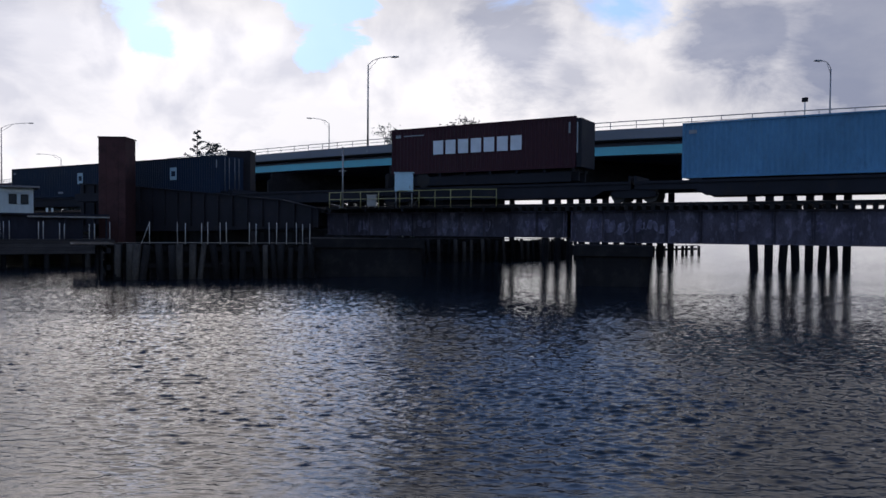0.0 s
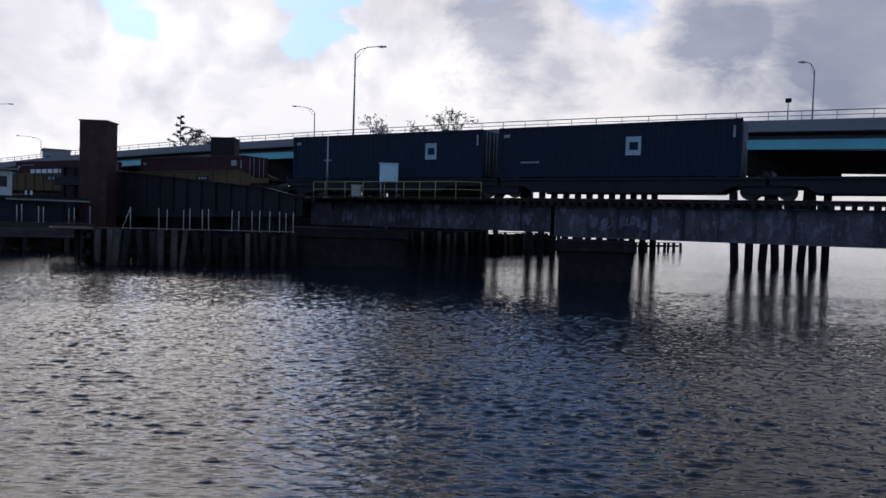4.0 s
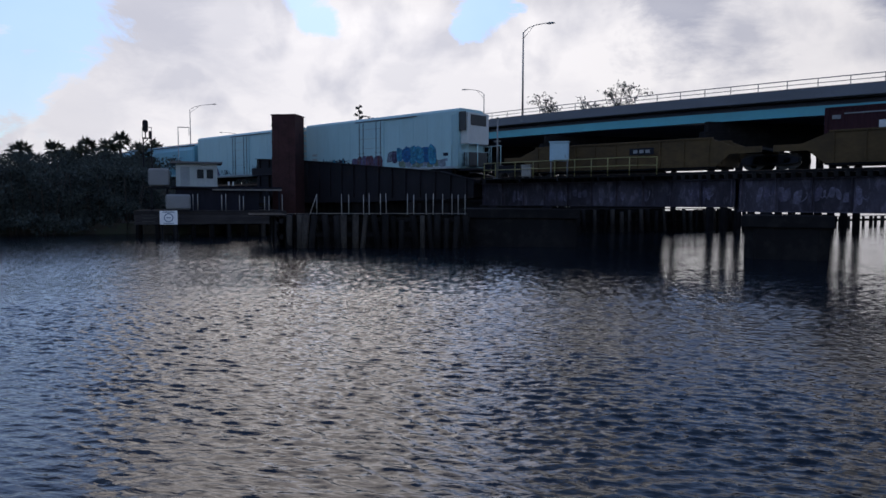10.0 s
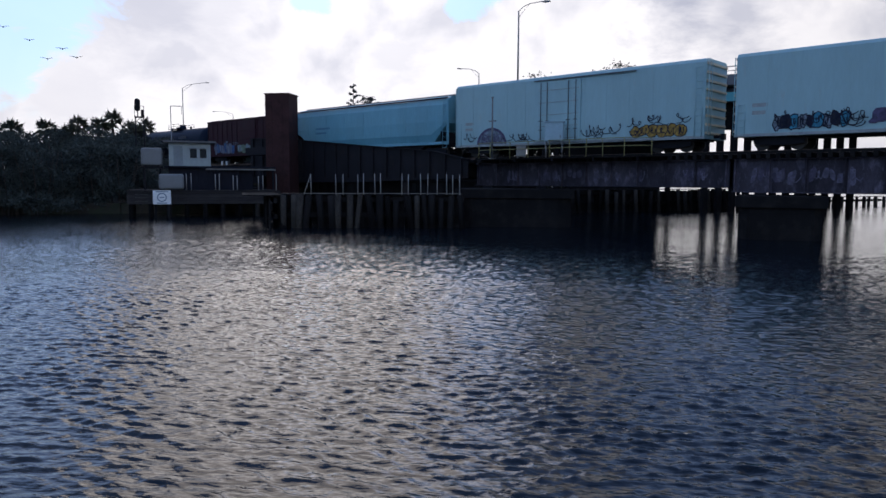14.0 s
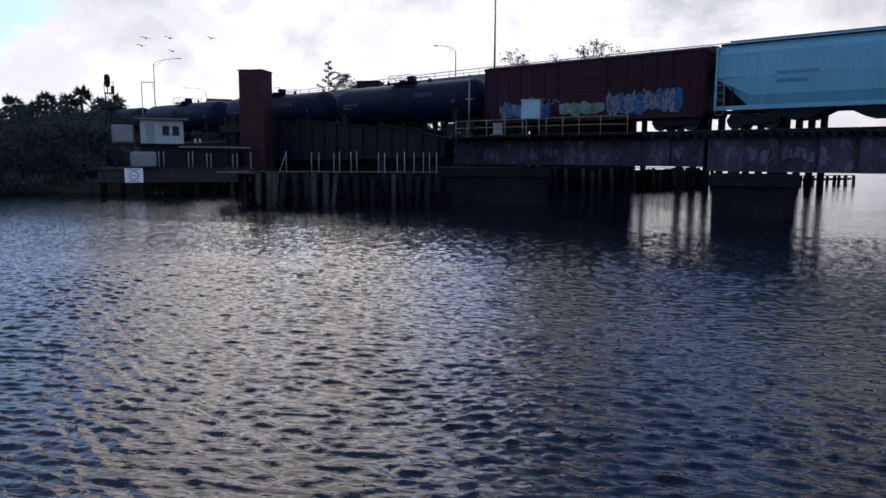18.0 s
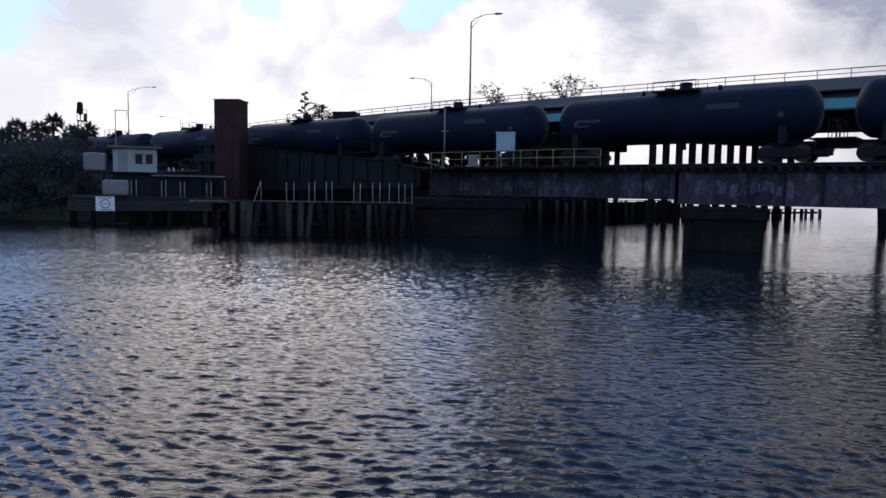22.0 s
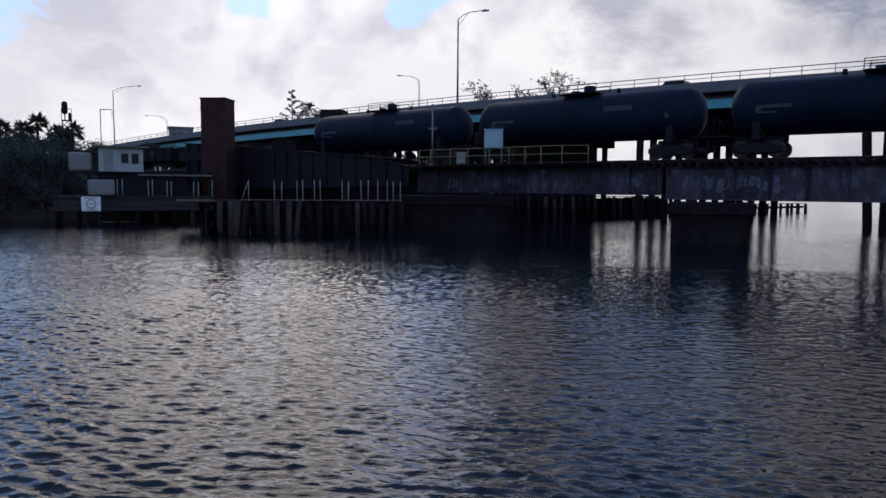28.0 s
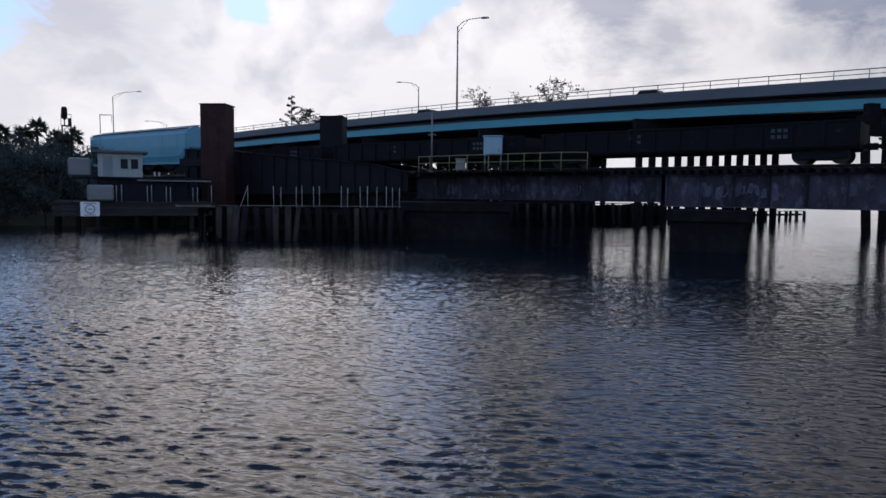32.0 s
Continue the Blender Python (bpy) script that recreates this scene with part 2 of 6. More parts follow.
def palm_leaf(): return mat("palm_leaves", (0.03, 0.04, 0.022), 0.7, 0.0, 0.4, 1.5, 10, 0.0, island=0.5)
def bark(): return mat("bark", (0.05, 0.04, 0.033), 0.9, 0.0, 0.4, 0.6, 30, 0.6, stretch=(3, 3, 0.7))
def asphalt(): return mat("asphalt", (0.05, 0.05, 0.052), 0.9, 0.0, 0.3, 3.0, 60, 0.3)


def water_mat():
    m = bpy.data.materials.new("river_water")
    m.use_nodes = True
    n, l = m.node_tree.nodes, m.node_tree.links
    b = n["Principled BSDF"]
    b.inputs["Base Color"].default_value = (0.005, 0.009, 0.014, 1)
    b.inputs["Roughness"].default_value = 0.04
    b.inputs["IOR"].default_value = 1.333
    tc = n.new("ShaderNodeTexCoord")
    mp = n.new("ShaderNodeMapping")
    mp.inputs[3].default_value = (0.32, 1.0, 1.0)
    l.new(tc.outputs["Object"], mp.inputs[0])
    hs = []
    for s, d, w in ((9.0, 2, 1.0), (21.0, 2, 0.35)):
        t = n.new("ShaderNodeTexNoise")
        t.inputs["Scale"].default_value, t.inputs["Detail"].default_value, t.inputs["Roughness"].default_value = s, d, 0.55
        t.inputs["Distortion"].default_value = 0.4
        l.new(mp.outputs[0], t.inputs["Vector"])
        k = n.new("ShaderNodeMath")
        k.operation = "MULTIPLY"
        k.inputs[1].default_value = w
        l.new(t.outputs[0], k.inputs[0])
        hs.append(k.outputs[0])
    total = hs[0]
    for h in hs[1:]:
        k = n.new("ShaderNodeMath")
        k.operation = "ADD"
        l.new(total, k.inputs[0])
        l.new(h, k.inputs[1])
        total = k.outputs[0]
    # fine ripples grow again beyond the bridges, past their lee
    sp = n.new("ShaderNodeSeparateXYZ")
    l.new(tc.outputs["Object"], sp.inputs[0])
    mr = n.new("ShaderNodeMapRange")
    for i, v in ((1, 31.0), (2, 50.0), (3, 1.0), (4, 1.3)):
        mr.inputs[i].default_value = v
    along = n.new("ShaderNodeMath")
    along.operation = "MULTIPLY_ADD"
    along.inputs[1].default_value = 0.5
    l.new(sp.outputs[0], along.inputs[0])
    l.new(sp.outputs[1], along.inputs[2])
    l.new(along.outputs[0], mr.inputs[0])
    # and along the open water before the bank
    mb = n.new("ShaderNodeMapRange")
    for i, v in ((1, -8.0), (2, -28.0), (3, 1.0), (4, 2.2)):
        mb.inputs[i].default_value = v
    l.new(sp.outputs[0], mb.inputs[0])
    both = n.new("ShaderNodeMath")
    both.operation = "MULTIPLY"
    l.new(mr.outputs[0], both.inputs[0])
    l.new(mb.outputs[0], both.inputs[1])
    calm = n.new("ShaderNodeMath")
    calm.operation = "MULTIPLY"
    l.new(total, calm.inputs[0])
    l.new(both.outputs[0], calm.inputs[1])
    bp = n.new("ShaderNodeBump")
    bp.inputs["Strength"].default_value, bp.inputs["Distance"].default_value = 1.0, 0.012
    l.new(calm.outputs[0], bp.inputs["Height"])
    l.new(bp.outputs[0], b.inputs["Normal"])
    return m

# ---- building helpers ----
def bm_new():
    return bmesh.new()


def box(bm, x0, x1, y0, y1, z0, z1):
    vs = [bm.verts.new((x, y, z)) for z in (z0, z1) for x, y in ((x0, y0), (x1, y0), (x1, y1), (x0, y1))]
    for a in ((0, 3, 2, 1), (4, 5, 6, 7), (0, 1, 5, 4), (1, 2, 6, 5), (2, 3, 7, 6), (3, 0, 4, 7)):
        bm.faces.new([vs[i] for i in a])
    return vs


def prism(bm, outline, axis, a, b):
    """A plate: an outline in the two other axes (x-z, y-z or x-y), drawn out along one axis from a to b."""
    def at(p, k):
        return {"y": (p[0], k, p[1]), "x": (k, p[0], p[1]), "z": (p[0], p[1], k)}[axis]
    f0 = [bm.verts.new(at(p, a)) for p in outline]
    f1 = [bm.verts.new(at(p, b)) for p in outline]
    n = len(outline)
    bm.faces.new(f0)
    bm.faces.new(f1[::-1])
    for i in range(n):
        bm.faces.new((f0[i], f0[(i + 1) % n], f1[(i + 1) % n], f1[i]))
    bmesh.ops.recalc_face_normals(bm, faces=bm.faces[:])


def rod(bm, p, q, r, n=8, r2=None):
    """A round bar from p to q."""
    p, q = Vector(p), Vector(q)
    d = (q - p).normalized()
    s = d.orthogonal().normalized()
    t = d.cross(s)
    r2 = r if r2 is None else r2
    a = [bm.verts.new(p + (s * math.cos(k) + t * math.sin(k)) * r) for k in [2 * math.pi * i / n for i in range(n)]]
    b = [bm.verts.new(q + (s * math.cos(k) + t * math.sin(k)) * r2) for k in [2 * math.pi * i / n for i in range(n)]]
    for i in range(n):
        bm.faces.new((a[i], a[(i + 1) % n], b[(i + 1) % n], b[i])).smooth = True
    bm.faces.new(a[::-1])
    bm.faces.new(b)


def bevel(bm, w, seg=2):
    bmesh.ops.recalc_face_normals(bm, faces=bm.faces[:])
    bmesh.ops.bevel(bm, geom=bm.edges[:], offset=w, segments=seg, affect="EDGES", profile=0.6, clamp_overlap=True)


def mesh_of(name, bm, material):
    me = bpy.data.meshes.new(name)
    bm.to_mesh(me)
    bm.free()
    me.materials.append(material)
    return me


def part(name, bm, material, parent=None, label="", at=None):
    ob = new(name, mesh_of(name, bm, material))
    ob.parent = parent
    if at is not None:
        ob.matrix_basis = at
    if label:
        ob["label"] = label
    return ob


def part_of(name, me, parent, at=None, label=""):
    ob = new(name, me)
    ob.parent = parent
    if at is not None:
        ob.matrix_basis = at
    if label:
        ob["label"] = label
    return ob


def thing(name, m, label, category, group="", kind=""):
    ob = new(name)
    ob.empty_display_size = 0.3
    ob.matrix_basis = m
    return tagged(ob, label, category, group, kind)


def boxpart(name, parent, material, x0, x1, y0, y1, z0, z1, bev=0.0, label=""):
    bm = bm_new()
    box(bm, x0, x1, y0, y1, z0, z1)
    if bev:
        bevel(bm, bev)
    return part(name, bm, material, parent, label)


# ---- plan ----
# the railway runs along its own axis: s metres forwards (to the right bank), n metres away from the camera, from the near flank of the cars
TRACK_TURN = -30.11
UX, UY = math.cos(radians(TRACK_TURN)), math.sin(radians(TRACK_TURN))
RAIL_Z = 4.62


def track_xy(s, n):
    return (s * UX - n * UY, 46.0 + s * UY + n * UX)


def on_track(s, n=0.0, z=0.0, turn=0.0):
    x, y = track_xy(s, n)
    return pose(x, y, z, 0, 0, TRACK_TURN + turn)


# the road bridge: q metres along it, w metres away from its near edge
ROAD_TURN = -34.2
HX, HY = math.cos(radians(ROAD_TURN)), math.sin(radians(ROAD_TURN))


def on_road(q, w=0.0, z=0.0, turn=0.0):
    return pose(-9.4 + q * HX - w * HY, 80.5 + q * HY + w * HX, z, 0, 0, ROAD_TURN + turn)


def rail_top(q):
    return 13.25 - 0.00024 * (q + 10) ** 2


def polar(az, d, z=0.0, turn=0.0):
    """A place by its bearing left of the y axis and its distance from the eye."""
    return pose(-d * math.sin(radians(az)), d * math.cos(radians(az)), z, 0, 0, turn)

# ---- water and ground ----
def chop(x, y):
    """Short wind chop: many small trochoidal waves round one wind direction. Gives the shift of each point along x, y and z."""
    rng = np.random.RandomState(7)
    dx, dy, dz = np.zeros_like(x), np.zeros_like(x), np.zeros_like(x)
    # broad, slow bends of the crests, and gusts that make patches of rougher water
    bend = 0.5 * np.sin(0.41 * x + 0.23 * y + 1.1) + 0.4 * np.sin(-0.29 * x + 0.57 * y + 2.7)
    waves = []
    for k in range(96):
        length = 0.08 * 5.6 ** ((k + rng.rand()) / 96)
        steep = (0.5 + rng.rand()) * float(np.interp(length, (0.08, 0.125, 0.22, 0.45), (0.9, 1.0, 0.75, 0.34)))
        waves.append((length, steep, radians(rng.normal(-86, np.interp(length, (0.12, 0.5), (38, 24)))), rng.rand() * 6.28, rng.rand(3)))
    total = math.sqrt(sum(w[1] ** 2 for w in waves) / 2)
    for length, steep, a, ph0, gust in waves:
        k = 2 * math.pi / length
        c, sn = math.cos(a), math.sin(a)
        ph = k * (c * x + sn * y) + ph0 + bend * (1.2 + 1.6 * gust[0])
        amp = WAVE_SLOPE * steep / total / k * (1 + 0.6 * np.sin(x * (0.5 + 0.9 * gust[1]) + y * (0.35 + 0.5 * gust[2]) + 6 * gust[0]))
        dz += amp * np.cos(ph)
        dx -= 0.8 * amp * c * np.sin(ph)
        dy -= 0.8 * amp * sn * np.sin(ph)
    gusts = 0.85 + 0.3 * np.sin(x * 0.23 + 1.3 * np.sin(y * 0.19)) * np.sin(y * 0.21 + 0.8)
    lee = np.interp(np.maximum(y + 0.5 * x, 0.92 * y), (7, 11, 17, 26, 37), (1.26, 1.08, 0.8, 0.54, WAVE_LEE))
    return dx * gusts * lee, dy * gusts * lee, dz * gusts * lee


WAVE_SLOPE, WAVE_LEE = 0.29, 0.44
WATER_DRIFT = [(0, pose(2.5, 4.0, 0)), (16, pose(0, 0, 0)), (32, pose(-2.5, -4.0, 0))]


def build_water():
    xs = np.concatenate([np.arange(-58, -30, 0.22), np.arange(-30, 22, 0.066), np.arange(22, 46, 0.22)])
    ys = np.concatenate([np.arange(0, 4, 0.1), np.arange(4, 20, 0.036), np.arange(20, 30, 0.06), np.arange(30, 46, 0.12), np.arange(46, 84, 0.25)])
    x0, x1, y0, y1 = xs[0], xs[-1], ys[0], ys[-1]
    nx, ny = len(xs), len(ys)
    gx, gy = np.meshgrid(xs, ys)
    edge = np.clip(np.minimum(np.minimum(gx - x0, x1 - gx), np.minimum(gy - y0, y1 - gy)) / 8, 0, 1)
    dx, dy, dz = chop(gx, gy)
    co = np.stack([gx + dx * edge, gy + dy * edge, dz * edge], -1).reshape(-1, 3)
    i = np.arange(nx * ny).reshape(ny, nx)
    quads = np.stack([i[:-1, :-1], i[:-1, 1:], i[1:, 1:], i[1:, :-1]], -1).reshape(-1, 4)
    # the plain surface round the choppy reach, out to the horizon
    far = 3500.0
    ring = np.array([(x0, y0, 0), (x1, y0, 0), (x1, y1, 0), (x0, y1, 0), (-far, -far, 0), (far, -far, 0), (far, far, 0), (-far, far, 0)], float)
    base = len(co)
    extra = np.array([(4, 5, 1, 0), (5, 6, 2, 1), (6, 7, 3, 2), (7, 4, 0, 3)]) + base
    me = bpy.data.meshes.new("water")
    co, quads = np.vstack([co, ring]), np.vstack([quads, extra])
    me.vertices.add(len(co))
    me.vertices.foreach_set("co", co.ravel())
    me.loops.add(quads.size)
    me.loops.foreach_set("vertex_index", quads.ravel())
    me.polygons.add(len(quads))
    me.polygons.foreach_set("loop_start", np.arange(0, quads.size, 4))
    me.polygons.foreach_set("use_smooth", np.ones(len(quads), bool))
    me.update(calc_edges=True)
    me.materials.append(water_mat())
    return tagged(new("water", me), "dark choppy river water reflecting the bright cloudy sky", "water", kind="structure")


water = build_water()


def slab(name, outline, z0, z1, material, label, category):
    bm = bm_new()
    prism(bm, outline, "z", z0, z1)
    return tagged(part(name, bm, material), label, category, kind="structure")


slab("ground", [(-3400, -800), (-60, -60), (-72, 31), (-53, 47.5), (-40, 53), (-33, 56), (-27, 64), (-19, 74), (-6, 86), (0, 100), (3, 130), (4, 170), (-40, 400), (-3400, 2500)], -3, 0.9, soil(), "low dark earth bank with scrub above the river", "ground")
slab("ground", [(52, 14), (110, 48), (3400, 700), (3400, -800), (40, -60), (42, 0)], -3, 1.2, soil(), "low earth bank at the far end of the railway bridge", "ground")


# ---- railway bridge ----
def girder_span(s0, s1, top, bottom, label, pitch):
    t = thing("girder_span", on_track((s0 + s1) / 2, 1.5), label, "bridge span", "railway bridge spans")
    half = (s1 - s0) / 2
    for n0, side in ((-1.35, -1), (1.35, 1)):
        boxpart("top_flange", t, girder_paint(), -half, half, n0 - 0.22, n0 + 0.22, top - 0.05, top, 0.008)
        boxpart("bottom_flange", t, girder_paint(), -half, half, n0 - 0.22, n0 + 0.22, bottom, bottom + 0.05, 0.008)
        k = round((s1 - s0) / pitch)
        bm = bm_new()
        a, b = sorted((n0 + side * 0.025, n0 + side * 0.2))
        box(bm, -0.02, 0.02, a, b, bottom + 0.056, top - 0.056)
        a, b = sorted((n0 + side * 0.022, n0 + side * 0.045))
        box(bm, -0.11, 0.11, a, b, bottom + 0.056, top - 0.056)
        me = mesh_of("stiffener", bm, girder_paint())
        for i in range(k):
            x = -half + 0.15 + i * (2 * half - 0.3) / k
            boxpart("web_panel", t, girder_paint(), x if i else -half, x + (2 * half - 0.3) / k - 0.002 if i < k - 1 else half, n0 - 0.02, n0 + 0.02, bottom + 0.055, top - 0.055)
        for i in range(k + 1):
            part_of("stiffener", me, t, pose(-half + 0.15 + i * (2 * half - 0.3) / k, 0, 0))
    for i in range(6):
        x = -half + 1.0 + i * (2 * half - 2) / 5
        boxpart("cross_frame", t, steel_dark(), x - 0.05, x + 0.05, -1.32, 1.32, bottom + 0.2, top - 0.2)
    return t


SPANS = [girder_span(-10.4, 7.9, 4.15, 2.56, "riveted dark steel plate girder span with faded scrawls", 1.83)]
SPANS.append(girder_span(8.1, 30.0, 4.15, 2.33, "deep riveted dark steel plate girder span with pale patches", 1.85))
girder_span(30.2, 54.0, 4.15, 2.33, "deep riveted dark steel plate girder span near the far bank", 1.85)


def deck():
    t = thing("railway_track", on_track(0, 1.5), "open timber railway deck with two dark steel rails", "railway track")
    rest = bm_new()
    bm = bm_new()
    box(bm, -0.115, 0.115, -1.75, 1.75, 4.16, 4.42)
    bevel(bm, 0.012, 1)
    me = mesh_of("tie", bm, timber())
    for k in range(-640, 800):
        x = k * 0.5
        if -40 < x < 56:
            part_of("tie", me, t, pose(x, random.uniform(-0.04, 0.04), random.uniform(-0.008, 0.008)))
        else:
            box(rest, x - 0.115, x + 0.115, -1.3, 1.3, 4.2, 4.42)
    tagged(part("tie_row", rest, timber(), t, "row of timber ties on the banks"), kind="stuff")
    for y in (-0.75, 0.75):
        bm = bm_new()
        prism(bm, [(y - 0.07, 4.425), (y + 0.07, 4.425), (y + 0.07, 4.45), (y + 0.015, 4.47), (y + 0.015, 4.57), (y + 0.036, 4.58), (y + 0.036, RAIL_Z), (y - 0.036, RAIL_Z), (y - 0.036, 4.58), (y - 0.015, 4.57), (y - 0.015, 4.47), (y - 0.07, 4.45)], "x", -320, 400)
        part("rail", bm, mat("rail_steel", (0.12, 0.085, 0.07), 0.5, 0.5, 0.3, 1.0), t)
    for y in (-1.62, 1.62):
        boxpart("guard_timber", t, timber(), -10.3, 54, y - 0.1, y + 0.1, 4.425, 4.56, 0.01)
    return t


deck()


def embankment(s0, s1):
    bm = bm_new()
    prism(bm, [(-4.6, 0.8), (4.6, 0.8), (2.0, 4.19), (-2.0, 4.19)], "x", s0, s1)
    e = part("ground", bm, soil(), None, "", on_track(0, 1.5))
    return tagged(e, "sloping earth railway embankment with dry grass", "ground", kind="structure")


embankment(-322, -41)
embankment(54.2, 402)


def bridge_pier(at, half, depth, top, cap, label):
    p = thing("bridge_pier", at, label, "bridge pier", "bridge piers")
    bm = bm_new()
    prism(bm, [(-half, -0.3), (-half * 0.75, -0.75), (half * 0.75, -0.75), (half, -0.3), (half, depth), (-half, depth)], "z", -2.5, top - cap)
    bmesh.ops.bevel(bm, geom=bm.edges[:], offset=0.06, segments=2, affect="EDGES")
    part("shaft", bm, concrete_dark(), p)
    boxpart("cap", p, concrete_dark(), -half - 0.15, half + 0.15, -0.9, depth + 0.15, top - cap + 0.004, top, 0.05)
    for i, x in enumerate((-half * 0.5, half * 0.5)):
        boxpart("bearing", p, steel_dark(), x - 0.3, x + 0.3, depth * 0.5 - 0.5, depth * 0.5 + 0.5, top + 0.002, top + 0.12)
    return p


bridge_pier(polar(-12.8, 39.9, 0, -12), 1.95, 4.4, 2.2, 0.6, "stained dark concrete bridge pier standing in the river")
bridge_pier(polar(6.9, 45.6, 0, 7), 3.6, 5.2, 2.4, 0.6, "broad dark concrete rest pier under the bascule leaf toe")
bridge_pier(on_track(30.1, -0.6, 0, 30), 2.0, 4.4, 2.03, 0.55, "stained dark concrete bridge pier standing in the river")
bridge_pier(on_track(54, -0.6, 0, 20), 2.6, 4.4, 2.03, 0.55, "dark concrete bridge abutment on the far bank")
bridge_pier(on_track(-36.5, -3.2, 0, 12), 5.0, 9.0, 2.2, 0.6, "wide dark concrete heel pier carrying the bascule leaf")


# ---- bascule leaf with its two tall counterweights ----
def bascule_leaf():
    t = thing("bascule_leaf", on_track(0, 1.5), "dark steel bascule leaf with girders that rise towards the heel", "bridge span", "railway bridge spans")
    top = [(-10.6, 4.4), (-13.9, 5.05), (-18.5, 5.45), (-23, 5.82), (-27.5, 6.2), (-32, 6.58), (-39, 6.95)]
    for n0, side in ((-2.15, -1), (2.15, 1)):
        bm = bm_new()
        prism(bm, top + [(-39, 2.6), (-24, 2.75), (-10.6, 3.1)], "y", n0 - 0.05, n0 + 0.05)
        part("girder", bm, steel_dark(), t)
        for (xa, za), (xb, zb) in zip(top, top[1:]):
            bm = bm_new()
            prism(bm, [(xa, za + 0.004), (xb, zb + 0.004), (xb, zb + 0.07), (xa, za + 0.07)], "y", n0 - 0.22, n0 + 0.22)
            part("top_flange", bm, steel_dark(), t)
        for i in range(18):
            x = -11.2 - i * 1.6
            zt = float(np.interp(-x, [-p[0] for p in top], [p[1] for p in top]))
            a, b = sorted((n0 + side * 0.053, n0 + side * 0.19))
            boxpart("stiffener", t, steel_dark(), x - 0.05, x + 0.05, a, b, 3.15, zt - 0.02)
    for i in range(10):
        x = -11.5 - i * 3.0
        boxpart("floor_beam", t, steel_dark(), x - 0.15, x + 0.15, -2.08, 2.08, 3.2, 4.1)
    boxpart("bracket", t, steel_dark(), -36.4, -33.0, -4.4, -2.2, 5.2, 5.9)
    boxpart("bracket", t, steel_dark(), -36.4, -33.0, 2.2, 7.0, 5.2, 5.9)
    return t


bascule_leaf()


def counterweight(az, d, wide, top, turn, skin, label):
    c = thing("counterweight", polar(az, d, 0, turn), label, "counterweight", "counterweights")
    bm = bm_new()
    box(bm, -wide, wide, -wide, wide, 0.5, top)
    bevel(bm, 0.05)
    part("casing", bm, skin, c)
    boxpart("lid", c, skin, -wide - 0.06, wide + 0.06, -wide - 0.06, wide + 0.06, top + 0.003, top + 0.1, 0.02)
    for x in (-wide * 0.45, wide * 0.45):
        boxpart("seam", c, skin, x - 0.04, x + 0.04, -wide - 0.03, -wide - 0.003, 1.0, top - 0.3)
    for z in (top - 0.9, top - 2.3, top - 3.7):
        boxpart("band", c, skin, -wide - 0.02, wide + 0.02, -wide - 0.034, -wide - 0.003, z - 0.05, z + 0.05)
    return c


counterweight(25.3, 65.5, 1.09, 10.35, 3, brick_red(), "tall rust-brown counterweight box rising beside the railway")
counterweight(16.52, 63.5, 0.98, 9.45, 3, steel_dark(), "dark steel counterweight box rising behind the railway")


# ---- platform with railing, mast and cabinets beside the track ----
def platform():
    t = thing("side_platform", on_track(0, 0), "narrow timber platform with a yellow pipe railing beside the track", "platform")
    for i in range(46):
        x = -9.3 + i * 0.3
        boxpart("plank", t, timber(), x, x + 0.27, -1.45, -0.32, 4.36, 4.42)
    for x in (-8.9, -5.9, -2.9, 0.1, 3.1):
        boxpart("bracket", t, steel_dark(), x - 0.06, x + 0.06, -1.4, -0.05, 4.18, 4.355)
    yellow = mat("yellow_rail_paint", (0.24, 0.23, 0.09), 0.6, 0, 0.2, 1.0, stain=(0.3, 0.26, 0.14), stain_at=(0.6, 0.8))
    posts = [-9.0, -8.0, -6.3, -4.8, -3.1, -1.6, -0.4, 0.75, 2.2]
    for x in posts:
        bm = bm_new()
        rod(bm, (x, -1.38, 4.425), (x, -1.38, 5.53), 0.028, 8)
        part("post", bm, yellow, t)
    for z in (5.5, 5.02):
        bm = bm_new()
        rod(bm, (posts[0], -1.38, z), (posts[-1], -1.38, z), 0.024, 8)
        part("rail", bm, yellow, t)
        bm = bm_new()
        rod(bm, (posts[-1], -1.38, z), (3.55, -0.6, z), 0.024, 8)
        part("rail", bm, yellow, t)
    bm = bm_new()
    rod(bm, (3.55, -0.6, 4.425), (3.55, -0.6, 5.53), 0.028, 8)
    part("post", bm, yellow, t)
    return t


platform()


def cabinet(s, n, w, d, z0, z1, label, material, legs=0.6):
    t = thing("equipment_cabinet", on_track(s, n, z0, 30), label, "cabinet", "equipment cabinets")
    h = z1 - z0
    boxpart("body", t, material, -w / 2, w / 2, -d / 2, d / 2, legs, h, 0.03)
    boxpart("door", t, material, -w / 2 + 0.06, w / 2 - 0.06, -d / 2 - 0.03, -d / 2 - 0.003, legs + 0.07, h - 0.07, 0.01)
    boxpart("hood", t, material, -w / 2 - 0.05, w / 2 + 0.05, -d / 2 - 0.07, d / 2 + 0.05, h + 0.003, h + 0.07, 0.015)
    boxpart("handle", t, galv(), w / 2 - 0.22, w / 2 - 0.17, -d / 2 - 0.07, -d / 2 - 0.033, h * 0.55, h * 0.55 + 0.2)
    if legs > 0.1:
        for x in (-w / 2 + 0.08, w / 2 - 0.08):
            for y in (-d / 2 + 0.08, d / 2 - 0.08):
                bm = bm_new()
                rod(bm, (x, y, 0), (x, y, legs), 0.035)
                part("leg", bm, galv(), t)
    return t


